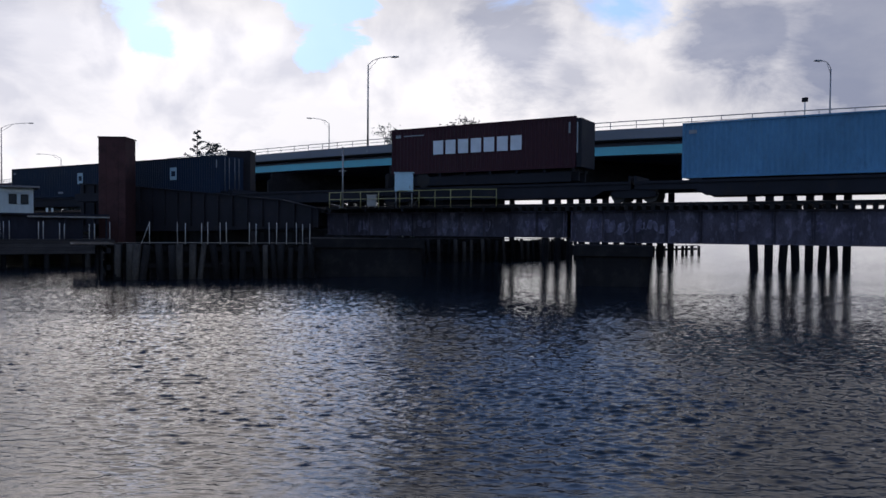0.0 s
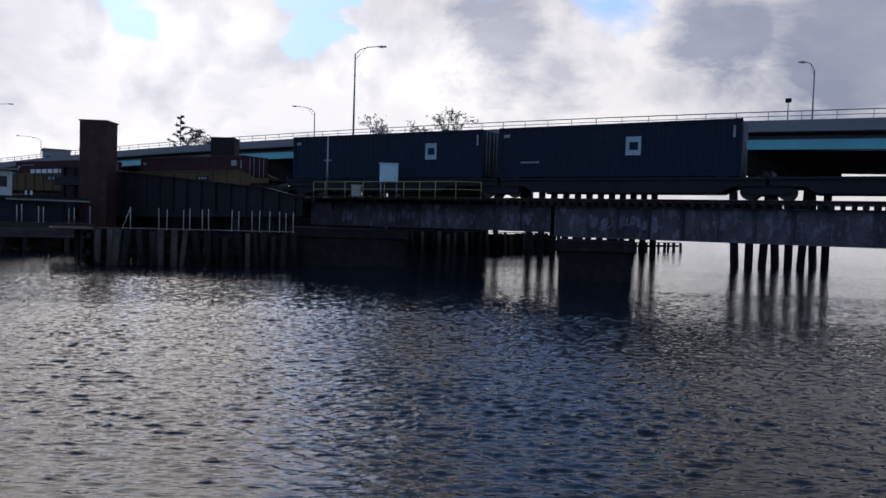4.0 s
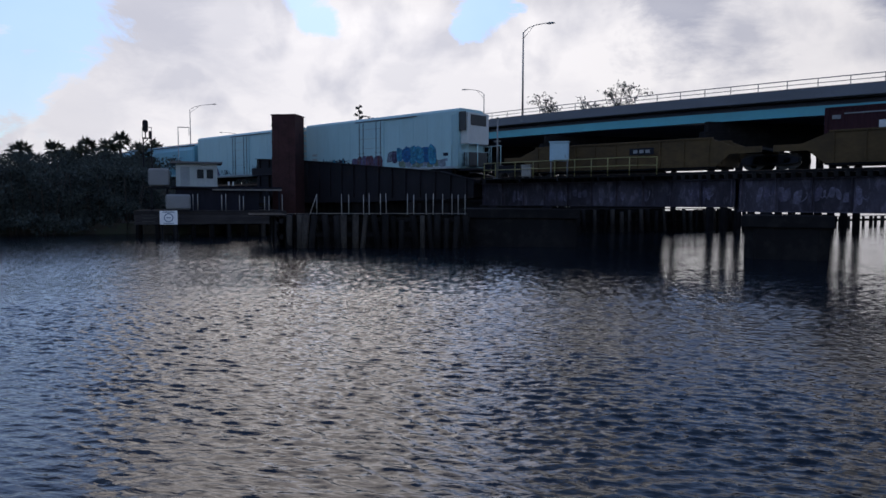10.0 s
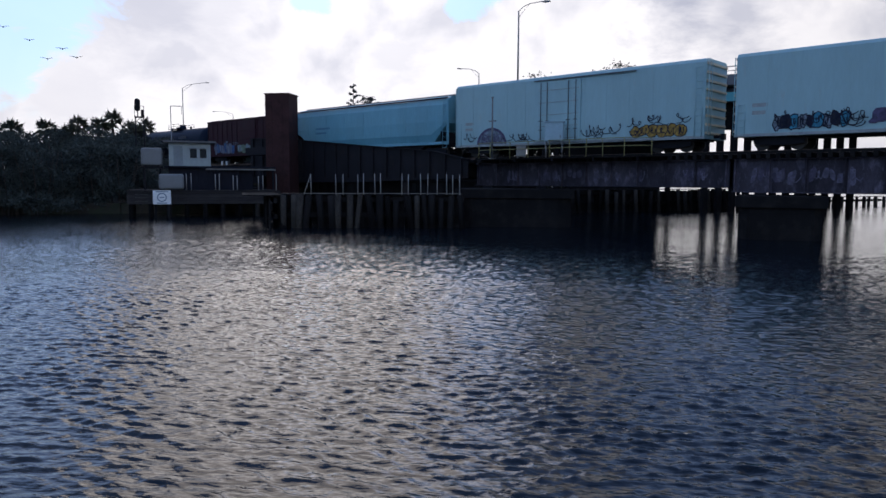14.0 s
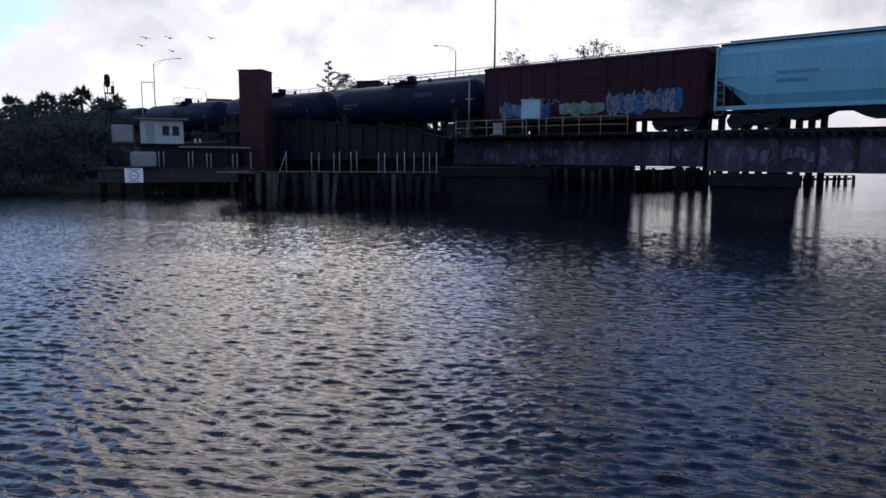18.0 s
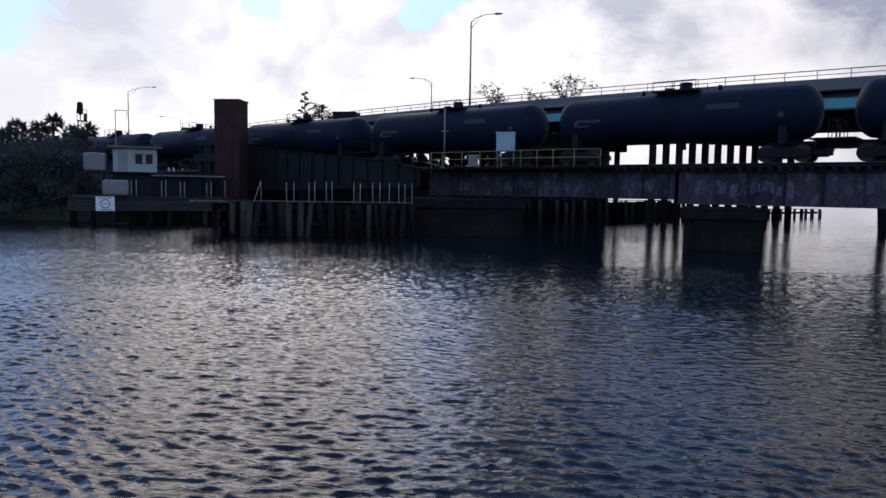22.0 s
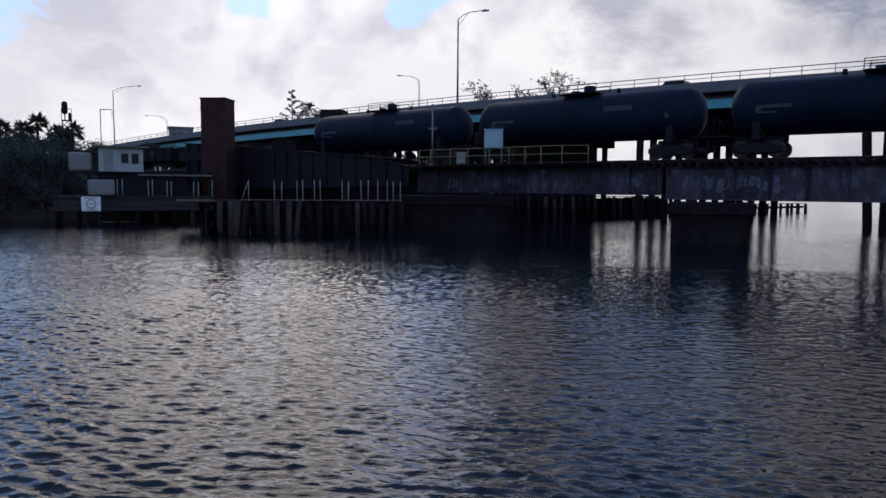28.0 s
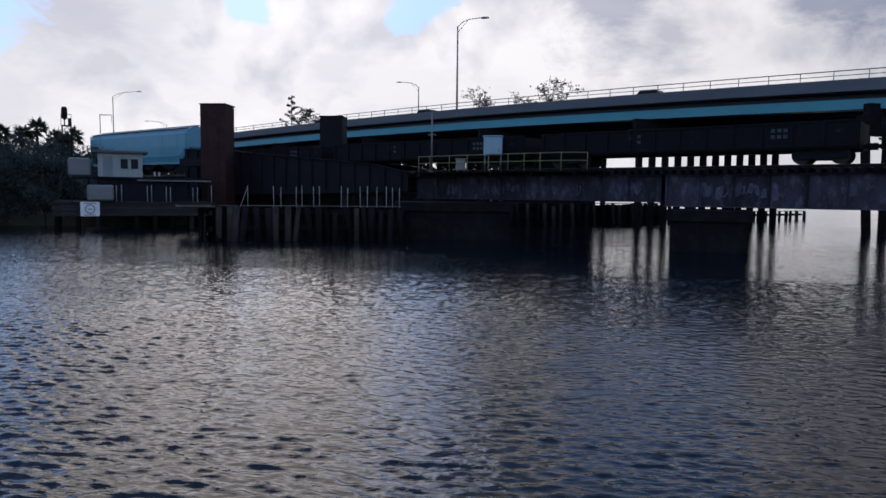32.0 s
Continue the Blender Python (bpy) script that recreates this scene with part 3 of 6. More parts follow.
cab_paint = mat("pale_blue_cabinet", (0.3, 0.46, 0.55), 0.5, 0, 0.12, 0.8, stain=(0.3, 0.42, 0.46), stain_at=(0.6, 0.8))
cabinet(-3.05, -0.95, 1.2, 0.6, 4.425, 6.66, "pale blue steel equipment cabinet on legs beside the railing", cab_paint, 1.05)
cabinet(-5.7, -0.9, 0.62, 0.45, 4.425, 5.25, "small grey steel junction cabinet behind the railing", mat("grey_cabinet", (0.3, 0.3, 0.29), 0.6), 0.12)


def mast():
    t = thing("mast", on_track(-8.1, -1.05, 4.425), "slender pale steel mast beside the railway platform", "mast")
    bm = bm_new()
    rod(bm, (0, 0, 0), (0, 0, 4.15), 0.07, 10, 0.05)
    part("pole", bm, galv(), t)
    boxpart("base_plate", t, galv(), -0.2, 0.2, -0.2, 0.2, 0.0, 0.05)
    bm = bm_new()
    rod(bm, (0, 0, 4.15), (0, 0, 4.24), 0.09, 10)
    part("cap", bm, galv(), t)
    boxpart("bracket", t, galv(), -0.3, 0.3, -0.05, 0.05, 2.55, 2.63)
    return t


mast()


# ---- road bridge ----
def strip(parent, name, w0, w1, h0, h1, material, q0=-200, q1=150, step=10, label=""):
    bm = bm_new()
    prev = None
    for i in range(int((q1 - q0) / step) + 1):
        q = q0 + i * step
        z = rail_top(q)
        ring = [bm.verts.new(v) for v in ((q, w0, z + h0), (q, w1, z + h0), (q, w1, z + h1), (q, w0, z + h1))]
        if prev:
            for a in range(4):
                bm.faces.new((prev[a], prev[(a + 1) % 4], ring[(a + 1) % 4], ring[a]))
        else:
            bm.faces.new(ring[::-1])
        prev = ring
    bm.faces.new(prev)
    bmesh.ops.recalc_face_normals(bm, faces=bm.faces[:])
    return part(name, bm, material, parent, label)


def road_bridge():
    t = thing("road_bridge", on_road(0), "long concrete road bridge with a teal steel fascia girder", "road bridge")
    strip(t, "deck", 0.32, 27.68, -1.72, -1.45, asphalt())
    for w in (0, 27.7):
        strip(t, "parapet", w, w + 0.3, -1.42, -0.72, concrete_light())
    strip(t, "overhang", -0.02, 1.55, -1.62, -1.425, concrete_light())
    strip(t, "fascia_girder", 1.35, 1.41, -2.95, -1.73, navy_paint())
    strip(t, "fascia_plate", 0.45, 0.52, -2.98, -2.2, teal_paint(), label="teal painted steel fascia plate")
    strip(t, "flange", 0.53, 1.6, -3.0, -2.955, navy_paint())
    for i, w in enumerate((5, 8.5, 12, 15.5, 19, 22.5, 26.3)):
        strip(t, "girder", w, w + 0.08, -2.95, -1.73, navy_paint())
    for w in (0.15, 27.85):
        strip(t, "top_rail", w - 0.045, w + 0.045, -0.07, 0.0, galv())
        strip(t, "middle_rail", w - 0.03, w + 0.03, -0.42, -0.37, galv())
        bm = bm_new()
        box(bm, -0.024, 0.024, -0.03, 0.03, -0.72, -0.065)
        me = mesh_of("railing_post", bm, galv())
        step = 2.4 if w < 1 else 4.8
        for k in range(int(240 / step)):
            q = -125 + k * step
            part_of("railing_post", me, t, pose(q, w, rail_top(q)))
    return t


road_bridge()


def bent(near_xy, way, length, count, width=0.62, lean=0.0):
    """A row of columns from its near end, and the cap beam on them."""
    t = thing("road_bridge_bent", pose(near_xy[0], near_xy[1], 0, 0, 0, math.degrees(math.atan2(way[1], way[0]))), "row of dark concrete columns under the road bridge", "bridge pier", "road bridge bents")
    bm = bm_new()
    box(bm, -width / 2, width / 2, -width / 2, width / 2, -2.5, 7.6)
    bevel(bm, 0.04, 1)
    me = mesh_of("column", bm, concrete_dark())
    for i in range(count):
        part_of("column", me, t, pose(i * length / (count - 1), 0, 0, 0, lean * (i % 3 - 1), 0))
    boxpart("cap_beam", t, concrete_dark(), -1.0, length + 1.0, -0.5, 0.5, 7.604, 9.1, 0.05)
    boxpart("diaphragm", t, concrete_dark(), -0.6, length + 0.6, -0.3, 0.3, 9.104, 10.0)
    return t


e = slab("road", [(-470, -0.2), (-192, -0.2), (-192, 28.2), (-470, 28.2)], 0.5, rail_top(-190) - 1.45, asphalt(), "asphalt approach road on a low bank", "road")
e.matrix_basis = on_road(0)
e = slab("ground", [(138, 0.4), (152, 0.4), (152, 27.6), (138, 27.6)], 0.5, rail_top(150) - 1.75, concrete_dark(), "concrete abutment block under the road bridge end", "abutment")
e.matrix_basis = on_road(0)
SKEW = (0.902, 0.431)
bent((9.0, 68.0), SKEW, 15.6, 12, 0.5)
pier = bent((-6.2, 78.3), SKEW, 14.9, 12, 0.5)
boxpart("crash_wall", pier, concrete_dark(), 14.9 / 11 * 2 + 0.1, 14.9 / 11 * 10 - 0.1, -0.2, 0.2, -2.5, 7.6)
bent((24.6, 57.7), SKEW, 11.2, 8, 0.5, 4.5)
bent((-22.0, 88.8), SKEW, 15.3, 12)
bent((-38.0, 99.6), SKEW, 15.3, 12)
bent((-54.0, 110.5), SKEW, 15.3, 12)
bent((40.5, 47.0), SKEW, 11.2, 6, 0.7)
bent((57.5, 35.4), SKEW, 11.2, 6, 0.7)


def street_lamp(x, y, z, height, arm, turn, label):
    t = thing("street_lamp", pose(x, y, z, 0, 0, turn), label, "street lamp", "street lamps on the road bridge")
    bm = bm_new()
    rod(bm, (0, 0, 0), (0, 0, height - 0.9), 0.12, 10, 0.075)
    part("pole", bm, galv(), t)
    pts = [(0, 0, height - 0.95), (arm * 0.2, 0, height - 0.45), (arm * 0.5, 0, height - 0.15), (arm, 0, height)]
    bm = bm_new()
    for a, b in zip(pts, pts[1:]):
        rod(bm, a, b, 0.045, 8)
    part("arm", bm, galv(), t)
    bm = bm_new()
    rod(bm, (0, 0, height - 1.6), (arm * 0.45, 0, height - 0.22), 0.028, 6)
    part("brace", bm, galv(), t)
    bm = bm_new()
    s = 1 if arm > 0 else -1
    prism(bm, [(arm - 0.05 * s, height - 0.06), (arm + 0.25 * s, height + 0.08), (arm + 0.85 * s, height + 0.05), (arm + 0.9 * s, height - 0.05), (arm + 0.3 * s, height - 0.12)], "y", -0.16, 0.16)
    part("head", bm, galv(), t, "flat grey lamp head")
    boxpart("base", t, galv(), -0.18, 0.18, -0.18, 0.18, 0, 0.25, 0.02)
    return t


street_lamp(-9.55, 80.75, 11.75, 10.85, 2.6, 0, "tall galvanised street lamp with a long bracket arm")
street_lamp(-21.3, 123.2, 11.3, 11.0, -3.0, 0, "galvanised street lamp on the far parapet with bracket arm")
street_lamp(-84.5, 132.5, 10.9, 11.6, 5.2, 0, "tall galvanised street lamp with a long bracket arm")
street_lamp(42.7, 81.0, 11.0, 11.5, -1.0, 0, "galvanised street lamp on the far parapet with bracket arm")
street_lamp(-94.3, 170.6, 9.2, 11.5, -5.0, 0, "distant galvanised street lamp with bracket arm")

t = thing("road_sign", on_road(44.4, 0.15, rail_top(44.4) - 0.72), "small dark road sign on a short white post", "road sign")
bm = bm_new(); rod(bm, (0, 0, 0), (0, 0, 1.35), 0.05, 8); part("post", bm, white_paint(), t)
bm = bm_new(); box(bm, -0.22, 0.22, -0.05, 0.05, 1.353, 1.7); bevel(bm, 0.03); part("panel", bm, steel_dark(), t)


# ---- timber fenders, docks and piles ----
PILE_MESHES = []
for k in range(5):
    bm = bm_new()
    rod(bm, (random.uniform(-.05, .05), 0, -2.5), (0, 0, 0), 0.19, 10, 0.17)
    bmesh.ops.bevel(bm, geom=[e for e in bm.edges if all(v.co.z > -0.1 for v in e.verts)], offset=0.03, segments=1, affect="EDGES")
    PILE_MESHES.append(mesh_of("timber_post", bm, timber() if k < 4 else mat("bleached_timber", (0.066, 0.061, 0.056), 0.9, 0, 0.6, 0.8, 30, 0.4, stain=(0.05, 0.045, 0.042), stain_at=(0.45, 0.6), stretch=(2, 2, 0.7), spec=0.1)))


def pile_at(parent, x, y, top, girth=1.0, batter=0.0):
    ob = part_of("timber_post", random.choice(PILE_MESHES + PILE_MESHES[4:] * (2 if batter else 0)), parent, pose(x, y, top, random.uniform(-1.5, 1.5), random.uniform(-1.5 - batter, 1.5), random.choice((0, 7, -6, 180))))
    ob.scale = (girth, girth, 1)
    return ob


def fender(a, b, top, label, gap=0.52, posts=(), open_below=False, deep=2.2, name="timber_fender", hang=-1.5):
    """A timber fender wall from a to b: close piles, walers, a plank walk and, where given, thin posts on it."""
    ax, ay = a
    bx, by = b
    length = math.hypot(bx - ax, by - ay)
    t = thing(name, pose(ax, ay, 0, 0, 0, math.degrees(math.atan2(by - ay, bx - ax))), label, "fender", "timber fenders")
    k = int(length / gap)
    for i in range(k + 1):
        pile_at(t, i * length / k + random.uniform(-0.3, 0.3) * gap, random.uniform(-0.12, 0.1), top - 0.1 + random.choice((-0.45, -0.2, 0, 0, 0, 0.1)) * random.random(), random.uniform(0.8, 1.3), 0 if open_below else 6)
    for z in ((top - 0.55,) if open_below else (top - 0.4, top - 1.35)):
        boxpart("waler", t, timber(), -0.2, length + 0.2, 0.32, 0.54, z - 0.14, z + 0.14, 0.015)
    if not open_below:
        n = int(length / 0.34)
        for i in range(n):
            x = -0.1 + i * (length + 0.2) / n
            y = 0.7 + random.uniform(0, 0.12)
            boxpart("sheeting_plank", t, timber(), x, x + (length + 0.2) / n - random.uniform(0.0, 0.05), y, y + 0.08, hang, top - 0.14 - 0.3 * random.random() ** 3)
    for y in np.arange(0.1, deep, 0.28):
        boxpart("plank", t, timber(), -0.15, length + 0.15, y, y + 0.25, top - 0.1, top - 0.04)
    for x in posts:
        bm = bm_new()
        rod(bm, (x, 0.0, top - 0.1), (x + random.uniform(-.02, .02), 0.0, top + 1.16 + random.uniform(-0.05, 0.05)), 0.024, 6)
        part("post", bm, mat("pale_post", (0.34, 0.34, 0.33), 0.7, 0, 0.3, 0.5), t)
    return t


# the fender along the channel, in front of the leaf
fx = [1.07 * x for x in (1.6, 3.0, 3.39, 4.23, 4.55, 5.2, 5.52, 6.73, 7.09, 7.81, 8.2, 8.75, 9.3, 9.65, 10.05)]
f1 = fender((-18.83, 39.75), (-8.45, 43.0), 2.13, "dark weathered timber fender with thin pale posts on its walkway", posts=fx, gap=0.55, deep=1.7)
bm = bm_new()
rod(bm, (1.28, 0, 2.05), (1.71, 0, 3.26), 0.022, 6)
part("brace", bm, MATS["pale_post"], f1)
boxpart("edge_strip", f1, mat("worn_edge", (0.2, 0.19, 0.18), 0.8, 0, 0.4, 0.6), 1.28, 10.85, -0.06, 0.02, 2.095, 2.13)
fender((-18.83, 39.75), (-22.6, 46.6), 2.05, "return of the dark weathered timber fender towards the bank", gap=0.55)
# the fender beyond the railway bridge
fender((-2.9, 65.0), (13.9, 80.4), 2.22, "long dark timber fender wall beyond the railway bridge", gap=1.1)
fender((14.6, 80.6), (34.8, 100.0), 1.25, "open row of timber piles and a beam along the channel", gap=1.55, open_below=True, deep=0.4)

# ---- left bank: dock, control house, tanks, signs, masts ----
def dock():
    a = (-35.6, 46.6)
    b = (-25.6, 53.2)
    length = math.hypot(b[0] - a[0], b[1] - a[1])
    t = thing("dock", pose(*a, 0, 0, 0, math.degrees(math.atan2(b[1] - a[1], b[0] - a[0]))), "weathered timber dock on piles along the bank", "dock")
    for i in range(9):
        pile_at(t, 1.1 + i * (length - 1.4) / 8, 0.15, 1.9)
        pile_at(t, 1.1 + i * (length - 1.4) / 8, 2.4, 1.9)
    board = mat("dock_boards", (0.05, 0.046, 0.046), 0.9, 0, 0.4, 1.0, 30, 0.4, stretch=(0.4, 2, 2), rand=0.3, spec=0.1)
    for j in range(4):
        boxpart("fascia_board", t, board, 0.8, length + 0.2, -0.12 + random.uniform(-0.01, 0.01), -0.05, 1.02 + j * 0.25, 1.25 + j * 0.25, 0.008)
    for i in range(40):
        x = 0.8 + i * (length - 0.6) / 40
        boxpart("plank", t, board, x, x + (length - 0.6) / 40 - 0.02, -0.1, 9.0, 2.03, 2.08)
    for x in (5.05, 5.4, 7.2, 7.5, 8.55, 8.85, 10.5, 10.85, 11.9):
        bm = bm_new()
        rod(bm, (x, 0.3, 2.082), (x, 0.3, 3.3 + random.uniform(-0.1, 0.1)), 0.032, 8)
        part("post", bm, mat("pale_post", (0.5, 0.5, 0.48), 0.7), t)
    return t


dock()


def at_bank(az, d, z):
    return polar(az, d, z, 33)


def control_house():
    t = thing("control_house", at_bank(31.9, 61.5, 0.9), "small white bridge control house on a dark lower storey", "control house")
    dark = mat("dark_boards", (0.02, 0.021, 0.03), 0.85, 0, 0.35, 1.0, 20, 0.3, stretch=(1, 1, 0.3), spec=0.1)
    boxpart("lower_storey", t, dark, -1.9, 4.6, -0.7, 3.2, 0, 2.95, 0.02)
    boxpart("eave", t, mat("worn_edge", (0.34, 0.32, 0.28)), 0.9, 6.4, -1.3, -1.15, 2.78, 2.9, 0.01)
    boxpart("canopy", t, dark, -2.2, 6.4, -1.14, 3.4, 2.96, 3.08, 0.01)
    for x in (1.6, 3.4, 5.2, 6.2):
        boxpart("canopy_post", t, dark, x - 0.06, x + 0.06, -1.1, -0.98, 0, 2.955)
    wall = mat("house_paint", (0.34, 0.39, 0.4), 0.65, 0, 0.2, 1.2, 25, 0.1, stain=(0.22, 0.24, 0.24), stain_at=(0.55, 0.8), stretch=(1, 1, 0.4))
    z0, z1 = 3.1, 4.95
    boxpart("front_wall", t, wall, -1.85, 1.35, 0.0, 0.12, z0, z0 + 0.62)
    boxpart("front_wall", t, wall, -1.85, 1.35, 0.0, 0.12, z1 - 0.42, z1)
    for xa, xb in ((-1.85, -0.28), (0.33, 0.47), (1.08, 1.35)):
        boxpart("wall_pier", t, wall, xa, xb, 0.0, 0.12, z0 + 0.622, z1 - 0.422)
    boxpart("side_wall", t, wall, -1.85, -1.73, 0.122, 2.4, z0, z1)
    boxpart("side_wall", t, wall, 1.23, 1.35, 0.122, 2.4, z0, z1)
    boxpart("back_wall", t, wall, -1.85, 1.35, 2.402, 2.5, z0, z1)
    glass = mat("dark_window_glass", (0.02, 0.025, 0.03), 0.35, 0, 0.1, 1.0, bump=0, spec=0.1)
    for xa, xb in ((-0.28, 0.33), (0.47, 1.08)):
        w = boxpart("window", t, glass, xa + 0.05, xb - 0.05, 0.07, 0.085, z0 + 0.67, z1 - 0.47)
        boxpart("frame", w, wall, xa + 0.004, xa + 0.048, 0.03, 0.1, z0 + 0.63, z1 - 0.43)
        boxpart("frame", w, wall, xb - 0.048, xb - 0.004, 0.03, 0.1, z0 + 0.63, z1 - 0.43)
    boxpart("door", t, mat("grey_door", (0.24, 0.28, 0.3), 0.6), -1.5, -0.8, -0.035, -0.004, z0 + 0.02, z1 - 0.25)
    boxpart("roof", t, mat("roof_felt", (0.12, 0.12, 0.125), 0.85), -2.25, 1.75, -0.45, 2.9, z1 + 0.004, z1 + 0.16, 0.02)
    for x in (2.2, 2.55):
        boxpart("floodlight", t, white_paint(), x - 0.07, x + 0.07, -0.6, -0.5, 3.2, 3.5)
    return t


control_house()


def rounded_tank(az, d, z, w, h, depth, label, color):
    t = thing("storage_tank", at_bank(az, d, z), label, "storage tank", "storage tanks")
    bm = bm_new()
    box(bm, -w / 2, w / 2, 0, depth, 0.08, h)
    bevel(bm, 0.22, 4)
    m = mat("tank_" + label.split()[0], color, 0.6, 0, 0.2, 1.0, stain=tuple(c * 0.6 for c in color), stain_at=(0.55, 0.8))
    part("shell", bm, m, t)
    for x in (-w * 0.3, w * 0.3):
        boxpart("skid", t, steel_dark(), x - 0.08, x + 0.08, 0.05, depth - 0.05, 0, 0.079)
    for i in range(3):
        z1 = h * (0.28 + 0.24 * i)
        boxpart("band", t, m, -w / 2 - 0.015, w / 2 + 0.015, -0.012, depth + 0.012, z1, z1 + 0.05)
    return t


rounded_tank(35.2, 60.5, 0.9, 1.75, 1.0, 1.4, "white-grey plinth tank under the upper tank on the bank", (0.1, 0.1, 0.1))
rounded_tank(34.82, 62.0, 3.95, 1.6, 1.5, 1.4, "pale grey rounded tank raised beside the control house", (0.2, 0.21, 0.22))
rounded_tank(33.5, 58.0, 2.08, 1.8, 1.25, 1.0, "pale rounded tank standing on the timber dock", (0.32, 0.35, 0.36))
t = thing("tank_stand", at_bank(34.82, 62.0, 0.9), "dark steel stand carrying the raised tank", "stand")
for x in (-0.6, 0.6):
    for y in (0.2, 1.2):
        boxpart("leg", t, steel_dark(), x - 0.06, x + 0.06, y - 0.06, y + 0.06, 0, 2.9)
boxpart("top", t, steel_dark(), -0.8, 0.8, 0, 1.4, 2.91, 3.04)


def warning_sign():
    t = thing("waterway_sign", at_bank(34.2, 56.6, 0), "square white waterway sign with a pale ring and bars", "sign")
    boxpart("panel", t, mat("sign_white", (0.78, 0.8, 0.82), 0.5, 0, 0.08, 1.0), -0.62, 0.62, 0, 0.03, 1.07, 2.1, 0.006)
    bm = bm_new()
    n = 28
    vs = [[bm.verts.new((r * math.cos(2 * math.pi * i / n), y, 1.58 + r * math.sin(2 * math.pi * i / n))) for i in range(n)] for r, y in ((0.34, -0.004), (0.26, -0.004), (0.26, -0.001), (0.34, -0.001))]
    for a in range(4):
        for i in range(n):
            bm.faces.new((vs[a][i], vs[a][(i + 1) % n], vs[(a + 1) % 4][(i + 1) % n], vs[(a + 1) % 4][i]))
    ink = mat("sign_grey_blue", (0.2, 0.27, 0.36), 0.6)
    part("ring", bm, ink, t)
    for z, w in ((2.0, 0.42), (1.16, 0.36), (1.58, 0.16)):
        boxpart("bar", t, ink, -w, w, -0.005, -0.001, z - 0.035, z + 0.035)
    for x in (-0.45, 0.45):
        boxpart("post", t, timber(), x - 0.06, x + 0.06, 0.032, 0.15, -2.0, 2.1)
    return t


warning_sign()


def signal_mast():
    t = thing("signal_mast", at_bank(35.55, 76, 0.9), "railway signal mast with a dark twin head and ladder", "railway signal")
    for x in (-0.45, 0.45):
        bm = bm_new()
        rod(bm, (x, 0, 0), (x * 0.8, 0, 8.0), 0.06, 8)
        part("upright", bm, steel_dark(), t)
    for i in range(8):
        z = 0.8 + i * 0.95
        bm = bm_new()
        rod(bm, (-0.43, 0, z), (0.43, 0, z + (0.9 if i % 2 else 0)), 0.03, 6)
        part("lattice_bar", bm, steel_dark(), t)
    boxpart("platform", t, steel_dark(), -0.45, 0.45, -0.4, 0.5, 8.003, 8.08)
    bm = bm_new()
    prism(bm, [(-0.15 + 0.26 * math.cos(a), (9.55 if math.sin(a) > 0 else 8.85) + 0.26 * math.sin(a)) for a in [2 * math.pi * (k + 0.5) / 16 for k in range(16)]], "y", -0.2, -0.12)
    part("signal_head", bm, steel_dark(), t, "black oval backing plate with two lamps")
    for z in (8.98, 9.42):
        bm = bm_new()
        rod(bm, (-0.15, -0.42, z), (-0.15, -0.2, z), 0.13, 12)
        part("lamp_hood", bm, steel_dark(), t)
    bm = bm_new()
    rod(bm, (-0.15, -0.05, 8.08), (-0.15, -0.05, 9.7), 0.05, 8)
    part("head_post", bm, steel_dark(), t)
    boxpart("relay_case", t, steel_dark(), 0.14, 0.4, -0.2, 0.1, 8.1, 8.75, 0.04)
    for x in (-0.42, 0.42):
        bm = bm_new()
        rod(bm, (x, -0.35, 8.08), (x, -0.35, 9.1), 0.025, 6)
        part("rail_post", bm, steel_dark(), t)
    bm = bm_new()
    rod(bm, (-0.42, -0.35, 9.08), (0.42, -0.35, 9.08), 0.025, 6)
    part("rail", bm, steel_dark(), t)
    return t


signal_mast()

t = thing("antenna_pole", at_bank(33.4, 66, 0.9), "thin bent antenna pole behind the control house", "antenna")
bm = bm_new(); rod(bm, (0, 0, 0), (0, 0, 8.3), 0.035, 8); part("pole", bm, galv(), t)
bm = bm_new(); rod(bm, (0, 0, 8.28), (0.9, 0, 8.3), 0.035, 6); part("arm", bm, galv(), t)
bm = bm_new(); rod(bm, (0.88, 0, 8.25), (0.88, 0, 7.6), 0.02, 6); part("dipole", bm, galv(), t)


t = thing("distant_building", polar(27.95, 168, 0.9, 30), "distant pale flat-roofed building beyond the road bridge", "building")
boxpart("wall", t, concrete_light(), -2.5, 2.5, 0, 6, 0, 14.7)
boxpart("roof", t, mat("roof_felt", (0.12, 0.12, 0.125), 0.85), -2.7, 2.7, -0.2, 6.2, 14.704, 15.0)
for i in range(3):
    w = boxpart("window", t, mat("dark_window_glass", (0.02, 0.025, 0.03)), -1.9 + i * 1.5, -1.0 + i * 1.5, -0.03, -0.004, 12.2, 13.4)


